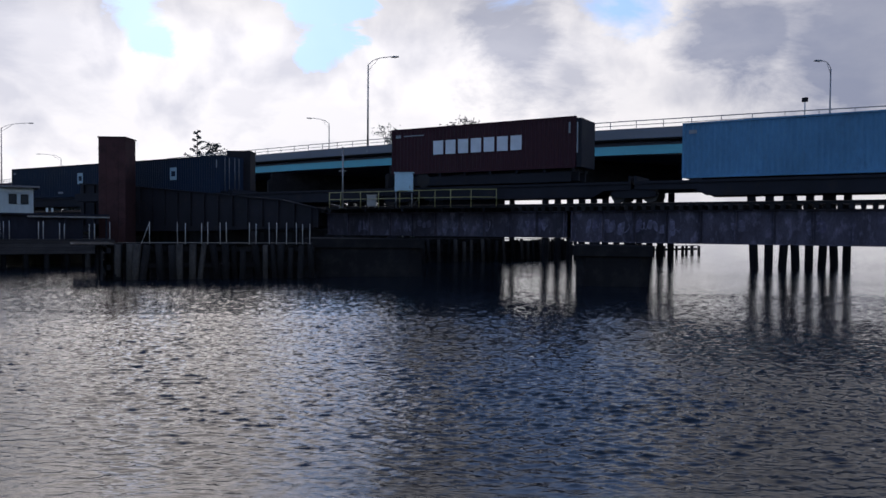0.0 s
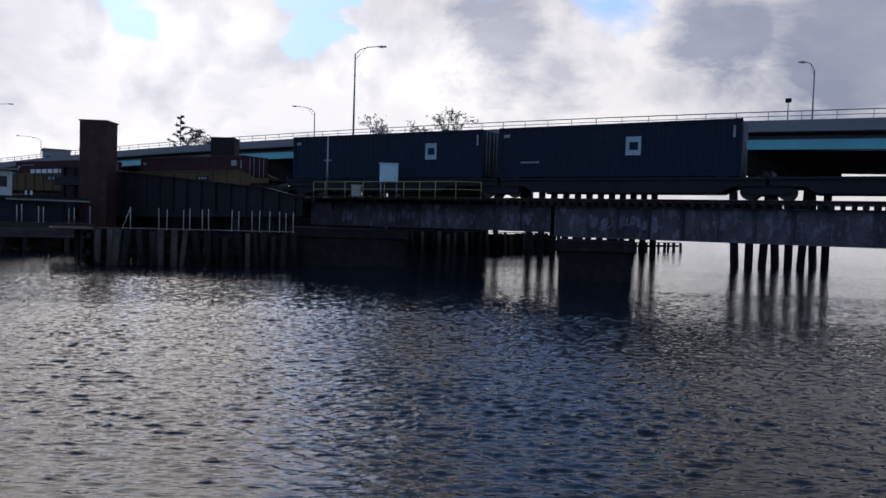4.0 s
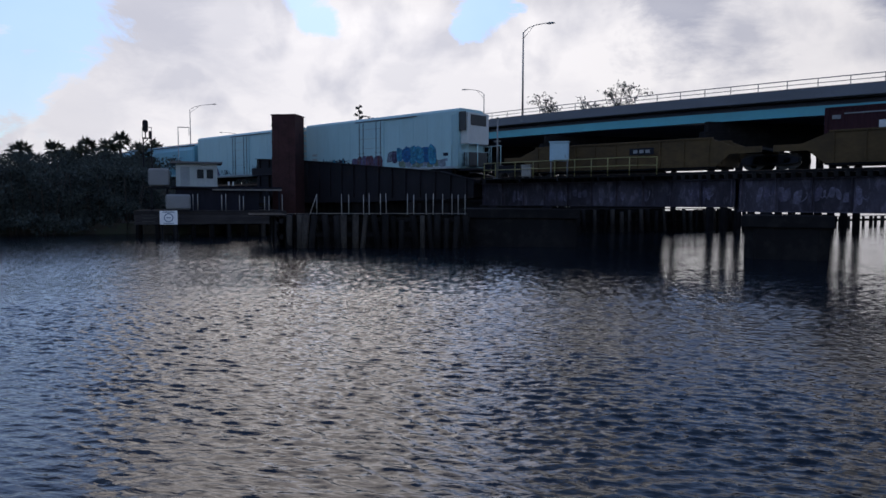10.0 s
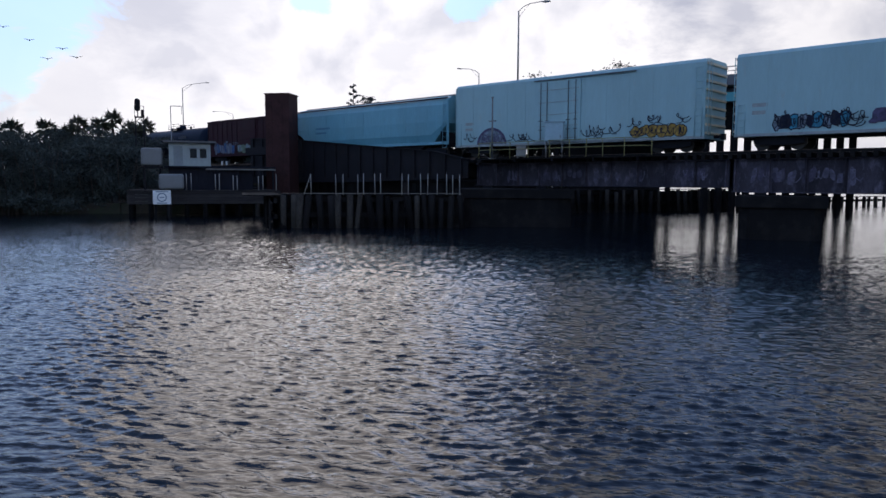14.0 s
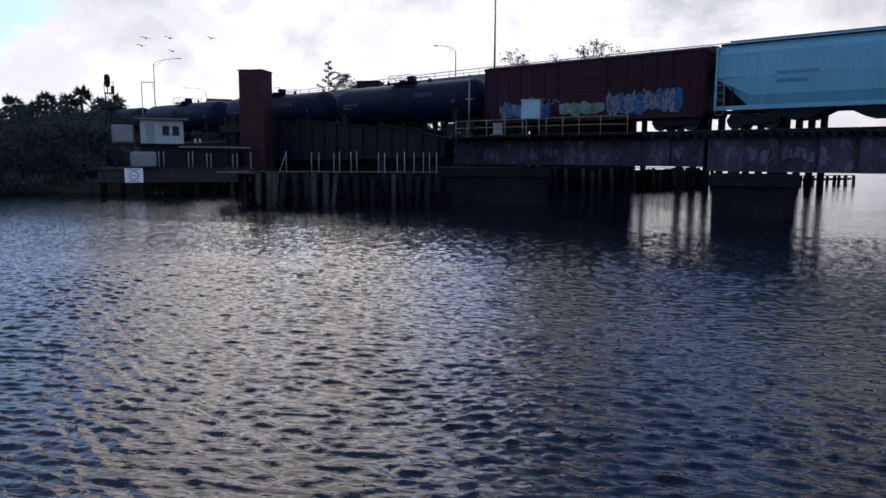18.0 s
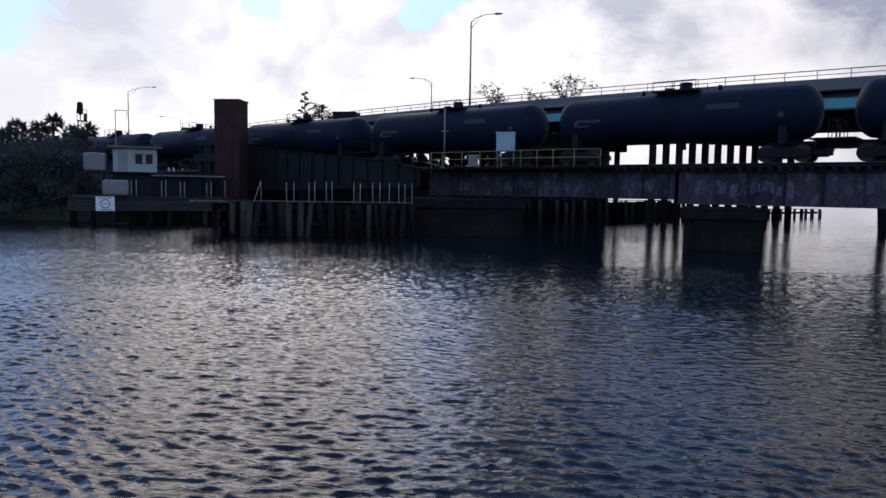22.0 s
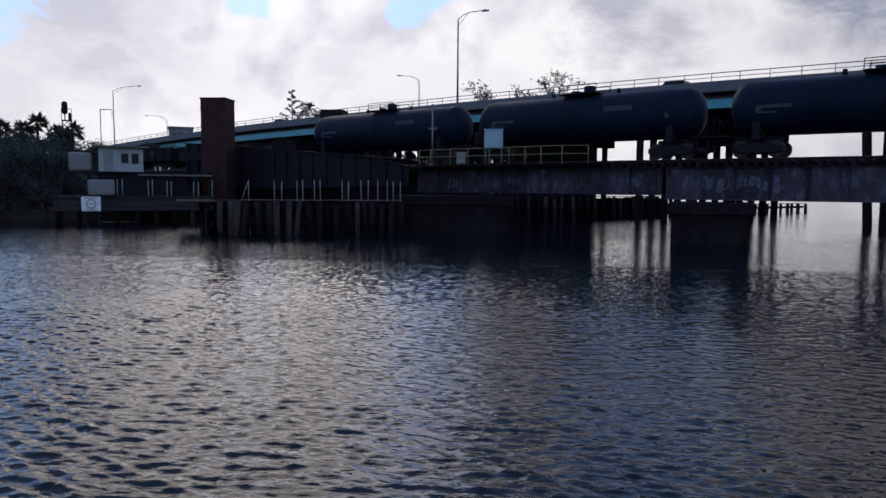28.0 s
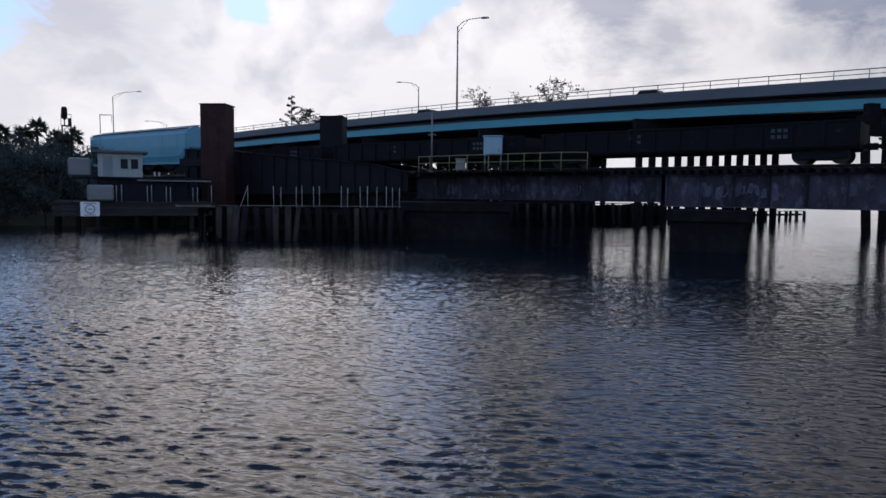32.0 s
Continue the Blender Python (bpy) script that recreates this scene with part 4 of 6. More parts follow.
# ---- trees ----
def leaf_cloud(rng, blobs, leaves, size, squash=0.75, droop=0.3):
    """Many small leaf faces gathered in uneven clumps."""
    vs, fs = [], []
    for cx, cy, cz, r in blobs:
        n = int(leaves * r * r)
        for _ in range(n):
            d = rng.normal(size=3)
            d /= np.linalg.norm(d)
            rr = r * (0.35 + 0.65 * rng.rand() ** 0.5) * (0.8 + 0.35 * math.sin(4 * d[0] + 3 * d[2] + cx))
            c = np.array((cx, cy, cz)) + d * rr * np.array((1, 1, squash))
            a = rng.normal(size=3)
            a /= np.linalg.norm(a)
            b = np.cross(a, rng.normal(size=3))
            b /= np.linalg.norm(b) + 1e-6
            a[2] -= droop
            s = size * (0.6 + 0.8 * rng.rand())
            i = len(vs)
            vs += [c - a * s, c + b * s * 0.45, c + a * s, c - b * s * 0.45]
            fs.append((i, i + 1, i + 2, i + 3))
    return np.array(vs), fs


def mesh_from(name, vs, fs, material):
    me = bpy.data.meshes.new(name)
    me.from_pydata([tuple(v) for v in vs], [], fs)
    me.materials.append(material)
    return me


def limbs(bm, rng, p, d, length, r, depth, tips):
    q = p + d * length
    rod(bm, p, q, r, 6, r * 0.68)
    if depth == 0:
        tips.append(q)
        return
    for k in range(rng.randint(2, 4)):
        e = (d + Vector(rng.normal(size=3) * 0.55) + Vector((0, 0, 0.18))).normalized()
        limbs(bm, rng, p.lerp(q, rng.uniform(0.65, 1.0)), e, length * rng.uniform(0.6, 0.85), r * 0.62, depth - 1, tips)


def branch_tree(x, y, base, height, spread, seed, leaves, size, label, clump=1.0):
    """An airy tree: forked limbs with loose leaf clumps at their tips."""
    rng = np.random.RandomState(seed)
    t = thing("tree", pose(x, y, base, 0, 0, rng.uniform(0, 360)), label, "tree", "trees behind the road bridge")
    bm = bm_new()
    tips = []
    trunk = height * 0.63
    rod(bm, (0, 0, -0.5), (0.1, 0, trunk), 0.3, 9, 0.18)
    for k in range(5):
        a = k * 1.26 + rng.rand()
        limbs(bm, rng, Vector((0.1, 0, trunk * rng.uniform(0.75, 1.0))), Vector((math.cos(a) * spread, math.sin(a) * spread, rng.uniform(0.7, 1.2))).normalized(), height * 0.135, 0.1, 3, tips)
    part("trunk", bm, bark(), t)
    blobs = [(p.x, p.y, p.z, clump * rng.uniform(0.35, 0.85)) for p in tips]
    blobs += [(p.x + rng.normal() * 0.6, p.y + rng.normal() * 0.6, p.z + rng.normal() * 0.35, clump * rng.uniform(0.25, 0.55)) for p in tips for _ in range(2)]
    vs, fs = leaf_cloud(rng, blobs, leaves * 0.3, size, 0.4, 0.5)
    part_of("crown", mesh_from("crown", vs, fs, leaf()), t)
    return t


def place(az, d):
    return -d * math.sin(radians(az)), d * math.cos(radians(az))


for az, d, base, h, spread, seed, leaves, clump in ((4.7, 128, 0.9, 23.8, 0.32, 3, 80, 0.65), (1.6, 128, 0.9, 21.6, 0.22, 5, 70, 0.6), (-0.9, 128, 0.9, 24.4, 0.26, 8, 90, 0.7), (18.3, 130, 0.9, 18.6, 0.35, 14, 130, 0.75)):
    x, y = place(az, d)
    branch_tree(x, y, base, h, spread, seed, leaves * 2.2, 0.15, "airy tree with bare limbs behind the road bridge", clump)


def pine(az, d, base, h, seed):
    rng = np.random.RandomState(seed)
    x, y = place(az, d)
    t = thing("pine_tree", pose(x, y, base), "slim ragged pine rising behind the road bridge", "tree", "trees behind the road bridge")
    bm = bm_new()
    rod(bm, (0, 0, -0.5), (0, 0, h), 0.26, 8, 0.05)
    blobs = []
    for k in range(22):
        z = h * (0.55 + 0.45 * k / 22)
        a = k * 2.4 + rng.rand()
        r = (1.02 - k / 24) * 3.2 * rng.uniform(0.6, 1.1)
        q = Vector((math.cos(a) * r, math.sin(a) * r, z + 0.4 * r))
        rod(bm, (0, 0, z), q, 0.05, 5, 0.02)
        blobs += [(q.x * f, q.y * f, z + 0.4 * r * f, 0.3) for f in (0.45, 0.63, 0.81, 1.0)]
    part("trunk", bm, bark(), t)
    vs, fs = leaf_cloud(rng, blobs, 420, 0.11)
    part_of("crown", mesh_from("crown", vs, fs, leaf()), t)
    return t


pine(19.75, 128, 0.9, 18.9, 31)


def palm(az, d, base, h, seed):
    rng = np.random.RandomState(seed)
    x, y = place(az, d)
    t = thing("palm_tree", pose(x, y, base, 0, 0, rng.uniform(0, 360)), "cabbage palm with a round dark crown on the bank", "palm", "palms on the bank")
    bm = bm_new()
    rod(bm, (0, 0, -0.4), (0.15, 0.1, h), 0.2, 8, 0.15)
    part("trunk", bm, bark(), t)
    vs, fs = [], []
    for k in range(52):
        a, e = k * 2.399, rng.uniform(-0.75, 1.35)
        ln = rng.uniform(1.15, 1.75)
        d0 = Vector((math.cos(a) * math.cos(e), math.sin(a) * math.cos(e), math.sin(e)))
        side = d0.cross(Vector((0, 0, 1))).normalized()
        o = Vector((0.15, 0.1, h))
        for j in range(11):
            f = -1 + j * 0.2
            tip = o + d0 * ln * (0.55 + 0.45 * (1 - abs(f) * 0.5)) + side * f * ln * 0.55 - Vector((0, 0, 0.35 * ln * abs(f) + 0.2 * rng.rand()))
            root = o + d0 * ln * 0.45
            w = side.cross(d0) * 0.07 + side * 0.085
            i = len(vs)
            vs += [root - w, root + w, tip]
            fs.append((i, i + 1, i + 2))
        i = len(vs)
        w = side * 0.03
        vs += [o - w, o + w, o + d0 * ln * 0.5 + w, o + d0 * ln * 0.5 - w]
        fs.append((i, i + 1, i + 2, i + 3))
    part_of("crown", mesh_from("crown", vs, fs, palm_leaf()), t)
    return t


for az, d, top, seed in ((43.6, 95, 3.9, 1), (41.5, 92, 4.05, 2), (39.5, 98, 4.35, 3), (38.4, 96, 4.25, 4), (37.4, 99, 4.8, 5), (36.3, 104, 4.1, 6), (35.3, 100, 4.35, 7), (40.5, 90, 3.6, 8), (46.5, 95, 4.1, 9), (49, 92, 4.4, 10), (35.9, 92, 3.8, 11)):
    palm(az, d, 0.9, 2.9 + d * math.tan(radians(top)) - 0.9 - 0.95, seed)


def scrub(name, label, spots, seed, leaves, size, group):
    """A dense waterside thicket: stems under many leaf clumps."""
    rng = np.random.RandomState(seed)
    for az, d, w, h in spots:
        x, y = place(az, d)
        t = thing(name, pose(x, y, 0.4), label, "shrub", group)
        for k in range(6):
            bm = bm_new()
            a = k * 1.05
            rod(bm, (0.5 * math.cos(a), 0.5 * math.sin(a), -0.6), (w * 0.6 * math.cos(a), w * 0.6 * math.sin(a), h * 0.75), 0.05, 6, 0.03)
            part("stem", bm, bark(), t)
        blobs = [(rng.normal() * w * 0.5, rng.normal() * w * 0.35, h * (0.02 + 0.86 * rng.rand() ** 0.9), rng.uniform(0.7, 1.25)) for _ in range(int(9.5 * w))]
        blobs = [(bx, by, min(bz, h - 0.6 * br), br) for bx, by, bz, br in blobs]
        vs, fs = leaf_cloud(rng, blobs, leaves, size)
        part_of("crown", mesh_from("crown", vs, fs, leaf()), t)


spots = [(37.0 + i * 1.75, 67.0 - i * 0.25 + (i % 3), 2.8, h + 0.5) for i, h in enumerate((5.3, 5.6, 5.8, 5.8, 5.7, 5.6, 5.8, 6.0))]
spots += [(36.6 + i * 2.3, 72.5 + (i % 2) * 3, 3.2, h + 0.5) for i, h in enumerate((6.9, 7.0, 7.0, 6.9, 6.8, 6.8))]
spots += [(35.0, 80, 2.8, 7.3), (36.0, 84, 3.2, 8.0), (37.2, 86, 3.2, 8.3), (38.4, 84, 3.2, 8.1), (39.6, 86, 3.2, 8.2), (40.8, 84, 3.2, 7.8), (42.4, 84, 3.2, 7.9), (44.4, 84, 3.2, 7.9)]
scrub("mangrove", "dense dark mangrove thicket at the water's edge", spots, 21, 260, 0.105, "mangroves on the bank")
back = [(-0.2 + i * 2.15, 103 + 3 * (i % 3) + i * 0.9, 4.2, 8.6 + 0.6 * (i % 3)) for i in range(17)]
scrub("thicket", "dense dark thicket on the bank under the road bridge", back, 22, 130, 0.26, "thickets under the road bridge")



def bulkhead(a, b, top, label):
    """A timber bulkhead wall: upright planks behind two walers."""
    length = math.hypot(b[0] - a[0], b[1] - a[1])
    t = thing("timber_bulkhead", pose(*a, 0, 0, 0, math.degrees(math.atan2(b[1] - a[1], b[0] - a[0]))), label, "bulkhead")
    n = int(length / 0.42)
    for i in range(n):
        x = i * length / n
        boxpart("plank", t, timber(), x, x + length / n - 0.015, 0, 0.1, -2.0, top + random.uniform(-0.15, 0.1))
    for z in (0.7, top - 0.5):
        boxpart("waler", t, timber(), -0.1, length + 0.1, -0.2, -0.004, z - 0.13, z + 0.13, 0.01)
    return t


bulkhead((-30.5, 60.5), (-7.0, 85.6), 3.3, "tall dark timber bulkhead along the bank behind the bascule leaf")
# ---- the train ----
CARS = []


def train_s(t):
    """Metres run since the start: steady at first, then a little faster, with a short check before the end."""
    slack = float(np.interp(t, (20, 21, 22.5, 24, 25.5, 28, 32), (0, -0.4, -0.8, -1.5, -1.65, -1.0, -0.9)))
    return (10.0 * t if t < 16 else 160 + 10.3 * (t - 16)) + slack


def rolling(name, sigma, label, category, group=""):
    t = thing(name, on_track(sigma, 1.5, RAIL_Z), label, category, group)
    CARS.append((t, sigma))
    return t


CAR_BLACK = mat("car_black", (0.017, 0.0185, 0.025), 0.65, 0, 0.35, 1.5, spec=0.1, stain=(0.03, 0.025, 0.022), stain_at=(0.58, 0.78))
bm = bm_new()
prism(bm, [(-1.28, 0.36), (-0.95, 0.3), (-0.5, 0.26), (0.5, 0.26), (0.95, 0.3), (1.28, 0.36), (1.28, 0.6), (0.62, 0.78), (-0.62, 0.78), (-1.28, 0.6)], "y", -0.09, 0.09)
SIDE_FRAME = mesh_of("side_frame", bm, CAR_BLACK)
bm = bm_new()
rod(bm, (0, -0.065, 0), (0, 0.065, 0), 0.46, 24)
rod(bm, (0, -0.1, 0), (0, -0.06, 0), 0.12, 12)
WHEEL = mesh_of("wheel", bm, mat("wheel_steel", (0.025, 0.022, 0.021), 0.6, 0.1, 0.3, 0.5))
bm = bm_new()
box(bm, -0.22, 0.22, -1.0, 1.0, 0.42, 0.8)
BOLSTER = mesh_of("bolster", bm, CAR_BLACK)
bm = bm_new()
rod(bm, (0, -0.8, 0.46), (0, 0.8, 0.46), 0.08, 8)
AXLE = mesh_of("axle", bm, CAR_BLACK)


def truck(parent, x):
    b = part_of("truck", BOLSTER, parent, pose(x, 0, 0))
    for y in (-1.02, 1.02):
        part_of("side_frame", SIDE_FRAME, b, pose(0, y, 0))
    for dx in (-0.89, 0.89):
        part_of("axle", AXLE, b, pose(dx, 0, 0))
        for y in (-0.77, 0.77):
            part_of("wheel", WHEEL, b, pose(dx, y, 0.46, 0, 0, 0 if y < 0 else 180))


def coupler(parent, x):
    s = 1 if x > 0 else -1
    bm = bm_new()
    box(bm, min(x, x + 0.55 * s), max(x, x + 0.55 * s), -0.08, 0.08, 0.78, 0.98)
    box(bm, min(x + 0.4 * s, x + 0.62 * s), max(x + 0.4 * s, x + 0.62 * s), -0.17, 0.17, 0.7, 1.04)
    part("coupler", bm, CAR_BLACK, parent)


def ladder(parent, x, y, z0, z1, wide=0.42, m=None, along="x"):
    m = m or CAR_BLACK
    bm = bm_new()
    for k in (0, wide):
        p = (x + k, y) if along == "x" else (x, y + k)
        rod(bm, (*p, z0), (*p, z1), 0.022, 6)
    n = int((z1 - z0) / 0.38)
    for i in range(n + 1):
        z = z0 + i * (z1 - z0) / n
        rod(bm, (x, y, z), (x + wide, y, z) if along == "x" else (x, y + wide, z), 0.016, 6)
    part("ladder", bm, m, parent)


def corrugated(bm, x0, x1, y, z0, z1, out, pitch=0.28, depth=0.036):
    """A trapezoid-ribbed steel wall in the x-z plane at y; out: -1 towards the camera's side."""
    xs, ys = [], []
    n = int((x1 - x0) / pitch)
    for i in range(n):
        a = x0 + i * (x1 - x0) / n
        p = (x1 - x0) / n
        for f, d in ((0, 0), (0.25, 0), (0.5, 1), (0.75, 1)):
            xs.append(a + f * p)
            ys.append(y - out * depth * d)
    xs.append(x1)
    ys.append(y)
    lo = [bm.verts.new((a, b, z0)) for a, b in zip(xs, ys)]
    hi = [bm.verts.new((a, b, z1)) for a, b in zip(xs, ys)]
    for i in range(len(xs) - 1):
        bm.faces.new((lo[i], lo[i + 1], hi[i + 1], hi[i]))


def letters(parent, x0, x1, z0, z1, count, y, material, gaps=0.2):
    """A row of plain blocks, one for each letter."""
    p = (x1 - x0) / count
    for i in range(count):
        a = x0 + i * p
        boxpart("letter_block", parent, material, a + p * gaps * 0.5, a + p * (1 - gaps * 0.5), y - 0.006, y, z0, z1)


WHITE_MARK = mat("white_marking", (0.5, 0.55, 0.6), 0.55, 0, 0.12, 0.6)
PALE_MARK = mat("pale_marking", (0.2, 0.22, 0.24), 0.6, 0, 0.25, 0.5)


def container(sigma0, sigma1, z0, z1, color, label, name="shipping_container", sign=None):
    t = rolling(name, (sigma0 + sigma1) / 2, label, "container", "containers on the train")
    h = (sigma1 - sigma0) / 2
    a, b = z0 - RAIL_Z, z1 - RAIL_Z
    m = mat("container_%.3f_%.3f_%.3f" % color, color, 0.5, 0, 0.25, 2.2, 25, 0.06, stain=tuple(c * 0.55 + 0.012 for c in color), stain_at=(0.56, 0.75), stretch=(1, 1, 0.5), spec=0.12)
    for y, out in ((-1.2, -1), (1.2, 1)):
        bm = bm_new()
        corrugated(bm, -h + 0.16, h - 0.16, y, a + 0.16, b - 0.1, out)
        part("side_wall", bm, m, t)
        boxpart("bottom_rail", t, m, -h + 0.16, h - 0.16, min(y, y + out * 0.02) - 0.03, max(y, y + out * 0.02) + 0.03, a, a + 0.158, 0.01)
        boxpart("top_rail", t, m, -h + 0.16, h - 0.16, y - 0.04, y + 0.04, b - 0.098, b, 0.01)
        for x in (-h + 0.08, h - 0.08):
            boxpart("corner_post", t, m, x - 0.08, x + 0.08, y - 0.06, y + 0.06, a, b, 0.012)
    boxpart("roof", t, m, -h + 0.1, h - 0.1, -1.155, 1.155, b - 0.05, b - 0.01)
    boxpart("floor", t, CAR_BLACK, -h + 0.1, h - 0.1, -1.15, 1.15, a + 0.02, a + 0.14)
    for s in (-1, 1):
        boxpart("end_wall", t, m, min(s * (h - 0.02), s * (h - 0.08)), max(s * (h - 0.02), s * (h - 0.08)), -1.13, 1.13, a + 0.15, b - 0.06)
    for y in (-0.75, -0.3, 0.3, 0.75):
        bm = bm_new()
        rod(bm, (h + 0.03, y, a + 0.15), (h + 0.03, y, b - 0.12), 0.025, 6)
        part("lock_bar", bm, galv(), t)
    boxpart("end_mark", t, PALE_MARK, h - 0.45, h - 0.33, -1.252, -1.246, b - 1.0, b - 0.35)
    boxpart("end_mark", t, PALE_MARK, -h + 0.35, -h + 0.75, -1.252, -1.246, b - 0.6, b - 0.4)
    if sign:
        for kind, x0, x1, c, d in sign:
            if kind == "letters":
                letters(t, x0, x1, c - RAIL_Z, d - RAIL_Z, 7, -1.24, WHITE_MARK)
            elif kind == "plate":
                boxpart("logo_plate", t, mat("logo_pale", (0.24, 0.36, 0.43), 0.5), x0, x1, -1.25, -1.243, c - RAIL_Z, d - RAIL_Z)
                boxpart("logo_bar", t, m, x0 + 0.2, x1 - 0.15, -1.255, -1.251, c - RAIL_Z + 0.3, d - RAIL_Z - 0.3)
            elif kind == "stripe":
                boxpart("stripe", t, PALE_MARK, x0, x1, -1.25, -1.243, c - RAIL_Z, d - RAIL_Z)
    return t


def flat_car(s0, s1, trucks, top, label, couplers=(), notch=1.6):
    t = rolling("flat_car", (s0 + s1) / 2, label, "flat car", "flat cars of the train")
    mid, h = (s0 + s1) / 2, (s1 - s0) / 2
    b = top - RAIL_Z
    boxpart("deck", t, CAR_BLACK, -h, h, -1.3, 1.3, b - 0.14, b, 0.01)
    for y in (-1.15, 1.15):
        bm = bm_new()
        prism(bm, [(-h, b - 0.145), (h, b - 0.145), (h, b - 0.45), (h - notch, b - 0.5), (h - notch - 0.6, b - 0.85), (-h + notch + 0.6, b - 0.85), (-h + notch, b - 0.5), (-h, b - 0.45)], "y", y - 0.06, y + 0.06)
        part("side_sill", bm, CAR_BLACK, t)
    boxpart("centre_sill", t, CAR_BLACK, -h, h, -0.25, 0.25, b - 0.62, b - 0.145)
    for x in trucks:
        truck(t, x - mid)
    for x in couplers:
        coupler(t, x * h)
    for x in (-h, h):
        boxpart("end_plate", t, CAR_BLACK, min(x, x * 0.985), max(x, x * 0.985), -1.3, 1.3, b + 0.004, b + 0.3)
    return t


def pedestal(parent_s, z0, z1):
    t = rolling("container_pedestal", parent_s, "dark steel pedestal between flat car and container", "pedestal", "container pedestals")
    for y in (-1.05, 1.05):
        boxpart("foot", t, CAR_BLACK, -0.25, 0.25, y - 0.2, y + 0.2, z0 - RAIL_Z + 0.001, z1 - RAIL_Z)
    return t


DARK_BLUE, MID_BLUE, MAROON = (0.0045, 0.0135, 0.032), (0.075, 0.2, 0.34), (0.034, 0.011, 0.017)
flat_car(11.8, 33.4, (11.7, 31.6), 5.8, "dark steel intermodal flat car under a blue container", (1,), 3.3)
flat_car(-4.3, 11.6, (-4.4,), 5.8, "dark steel articulated flat car under a container on its chassis")
flat_car(-20.35, -4.5, (-20.45,), 5.8, "empty dark steel articulated flat car on shared trucks")
flat_car(-35.55, -20.55, (-35.65,), 5.8, "dark steel articulated flat car under a dark blue container")
flat_car(-52.9, -35.75, (-50.9,), 5.8, "dark steel articulated flat car at the end of its set", (-1,), 3.6)
container(14.4, 30.55, 5.9, 8.9, MID_BLUE, "long plain mid-blue shipping container on a flat car")
for s in (15.2, 29.7, -34.6, -22.6, -51.6, -37.7):
    pedestal(s, 5.8, 5.86 if s < 0 else 5.9)
c1 = container(-4.9, 8.3, 6.72, 9.78, MAROON, "maroon corrugated container with a row of white letter blocks", sign=[("letters", -3.35, 3.2, 7.95, 8.85), ("stripe", -5.6, -4.0, 9.25, 9.32)])


def chassis(s0, s1):
    t = rolling("trailer_chassis", (s0 + s1) / 2, "dark steel road chassis under a container", "trailer chassis")
    h = (s1 - s0) / 2
    a, b = 5.8 - RAIL_Z, 6.71 - RAIL_Z
    for y in (-0.55, 0.55):
        boxpart("rail", t, CAR_BLACK, -h, h, y - 0.1, y + 0.1, b - 0.72, b, 0.01)
    for y in (-1.12, 1.12):
        boxpart("side_skirt", t, CAR_BLACK, -h + 0.3, h - 0.3, y - 0.02, y + 0.02, a + 0.12, b - 0.21)
    for i in range(8):
        x = -h + 0.15 + i * (2 * h - 0.3) / 7
        boxpart("crossmember", t, CAR_BLACK, x - 0.07, x + 0.07, -1.2, 1.2, b - 0.2, b - 0.002)
    for x in (-h + 1.2, -h + 2.5):
        for y in (-0.95, 0.95):
            bm = bm_new()
            rod(bm, (x, y - 0.2, a + 0.5), (x, y + 0.2, a + 0.5), 0.5, 20)
            part("tyre", bm, mat("tyre_rubber", (0.015, 0.015, 0.015), 0.85), t)
    for y in (-0.6, 0.6):
        boxpart("landing_leg", t, CAR_BLACK, h - 2.8, h - 2.65, y * 1.5 - 0.07, y * 1.5 + 0.07, a, b - 0.21)
    return t


chassis(-4.9, 8.3)
boxpart("end_frame", c1, MATS["car_black"], 6.62, 6.95, -1.2, 1.2, 6.75 - RAIL_Z, 9.66 - RAIL_Z, 0.05)
boxpart("end_mark", c1, PALE_MARK, 6.64, 6.74, -1.215, -1.206, 7.6 - RAIL_Z, 9.4 - RAIL_Z)
container(-35.75, -21.75, 5.86, 8.88, DARK_BLUE, "dark blue shipping container with a small pale logo plate", sign=[("plate", 0.9, 1.75, 7.05, 8.1), ("stripe", -5.5, -4.3, 6.7, 6.8)])
container(-52.35, -36.85, 5.86, 8.88, DARK_BLUE, "dark blue shipping container with a small pale logo plate", sign=[("plate", 3.55, 4.4, 7.05, 8.1), ("stripe", 0.4, 1.2, 6.2, 6.4)])


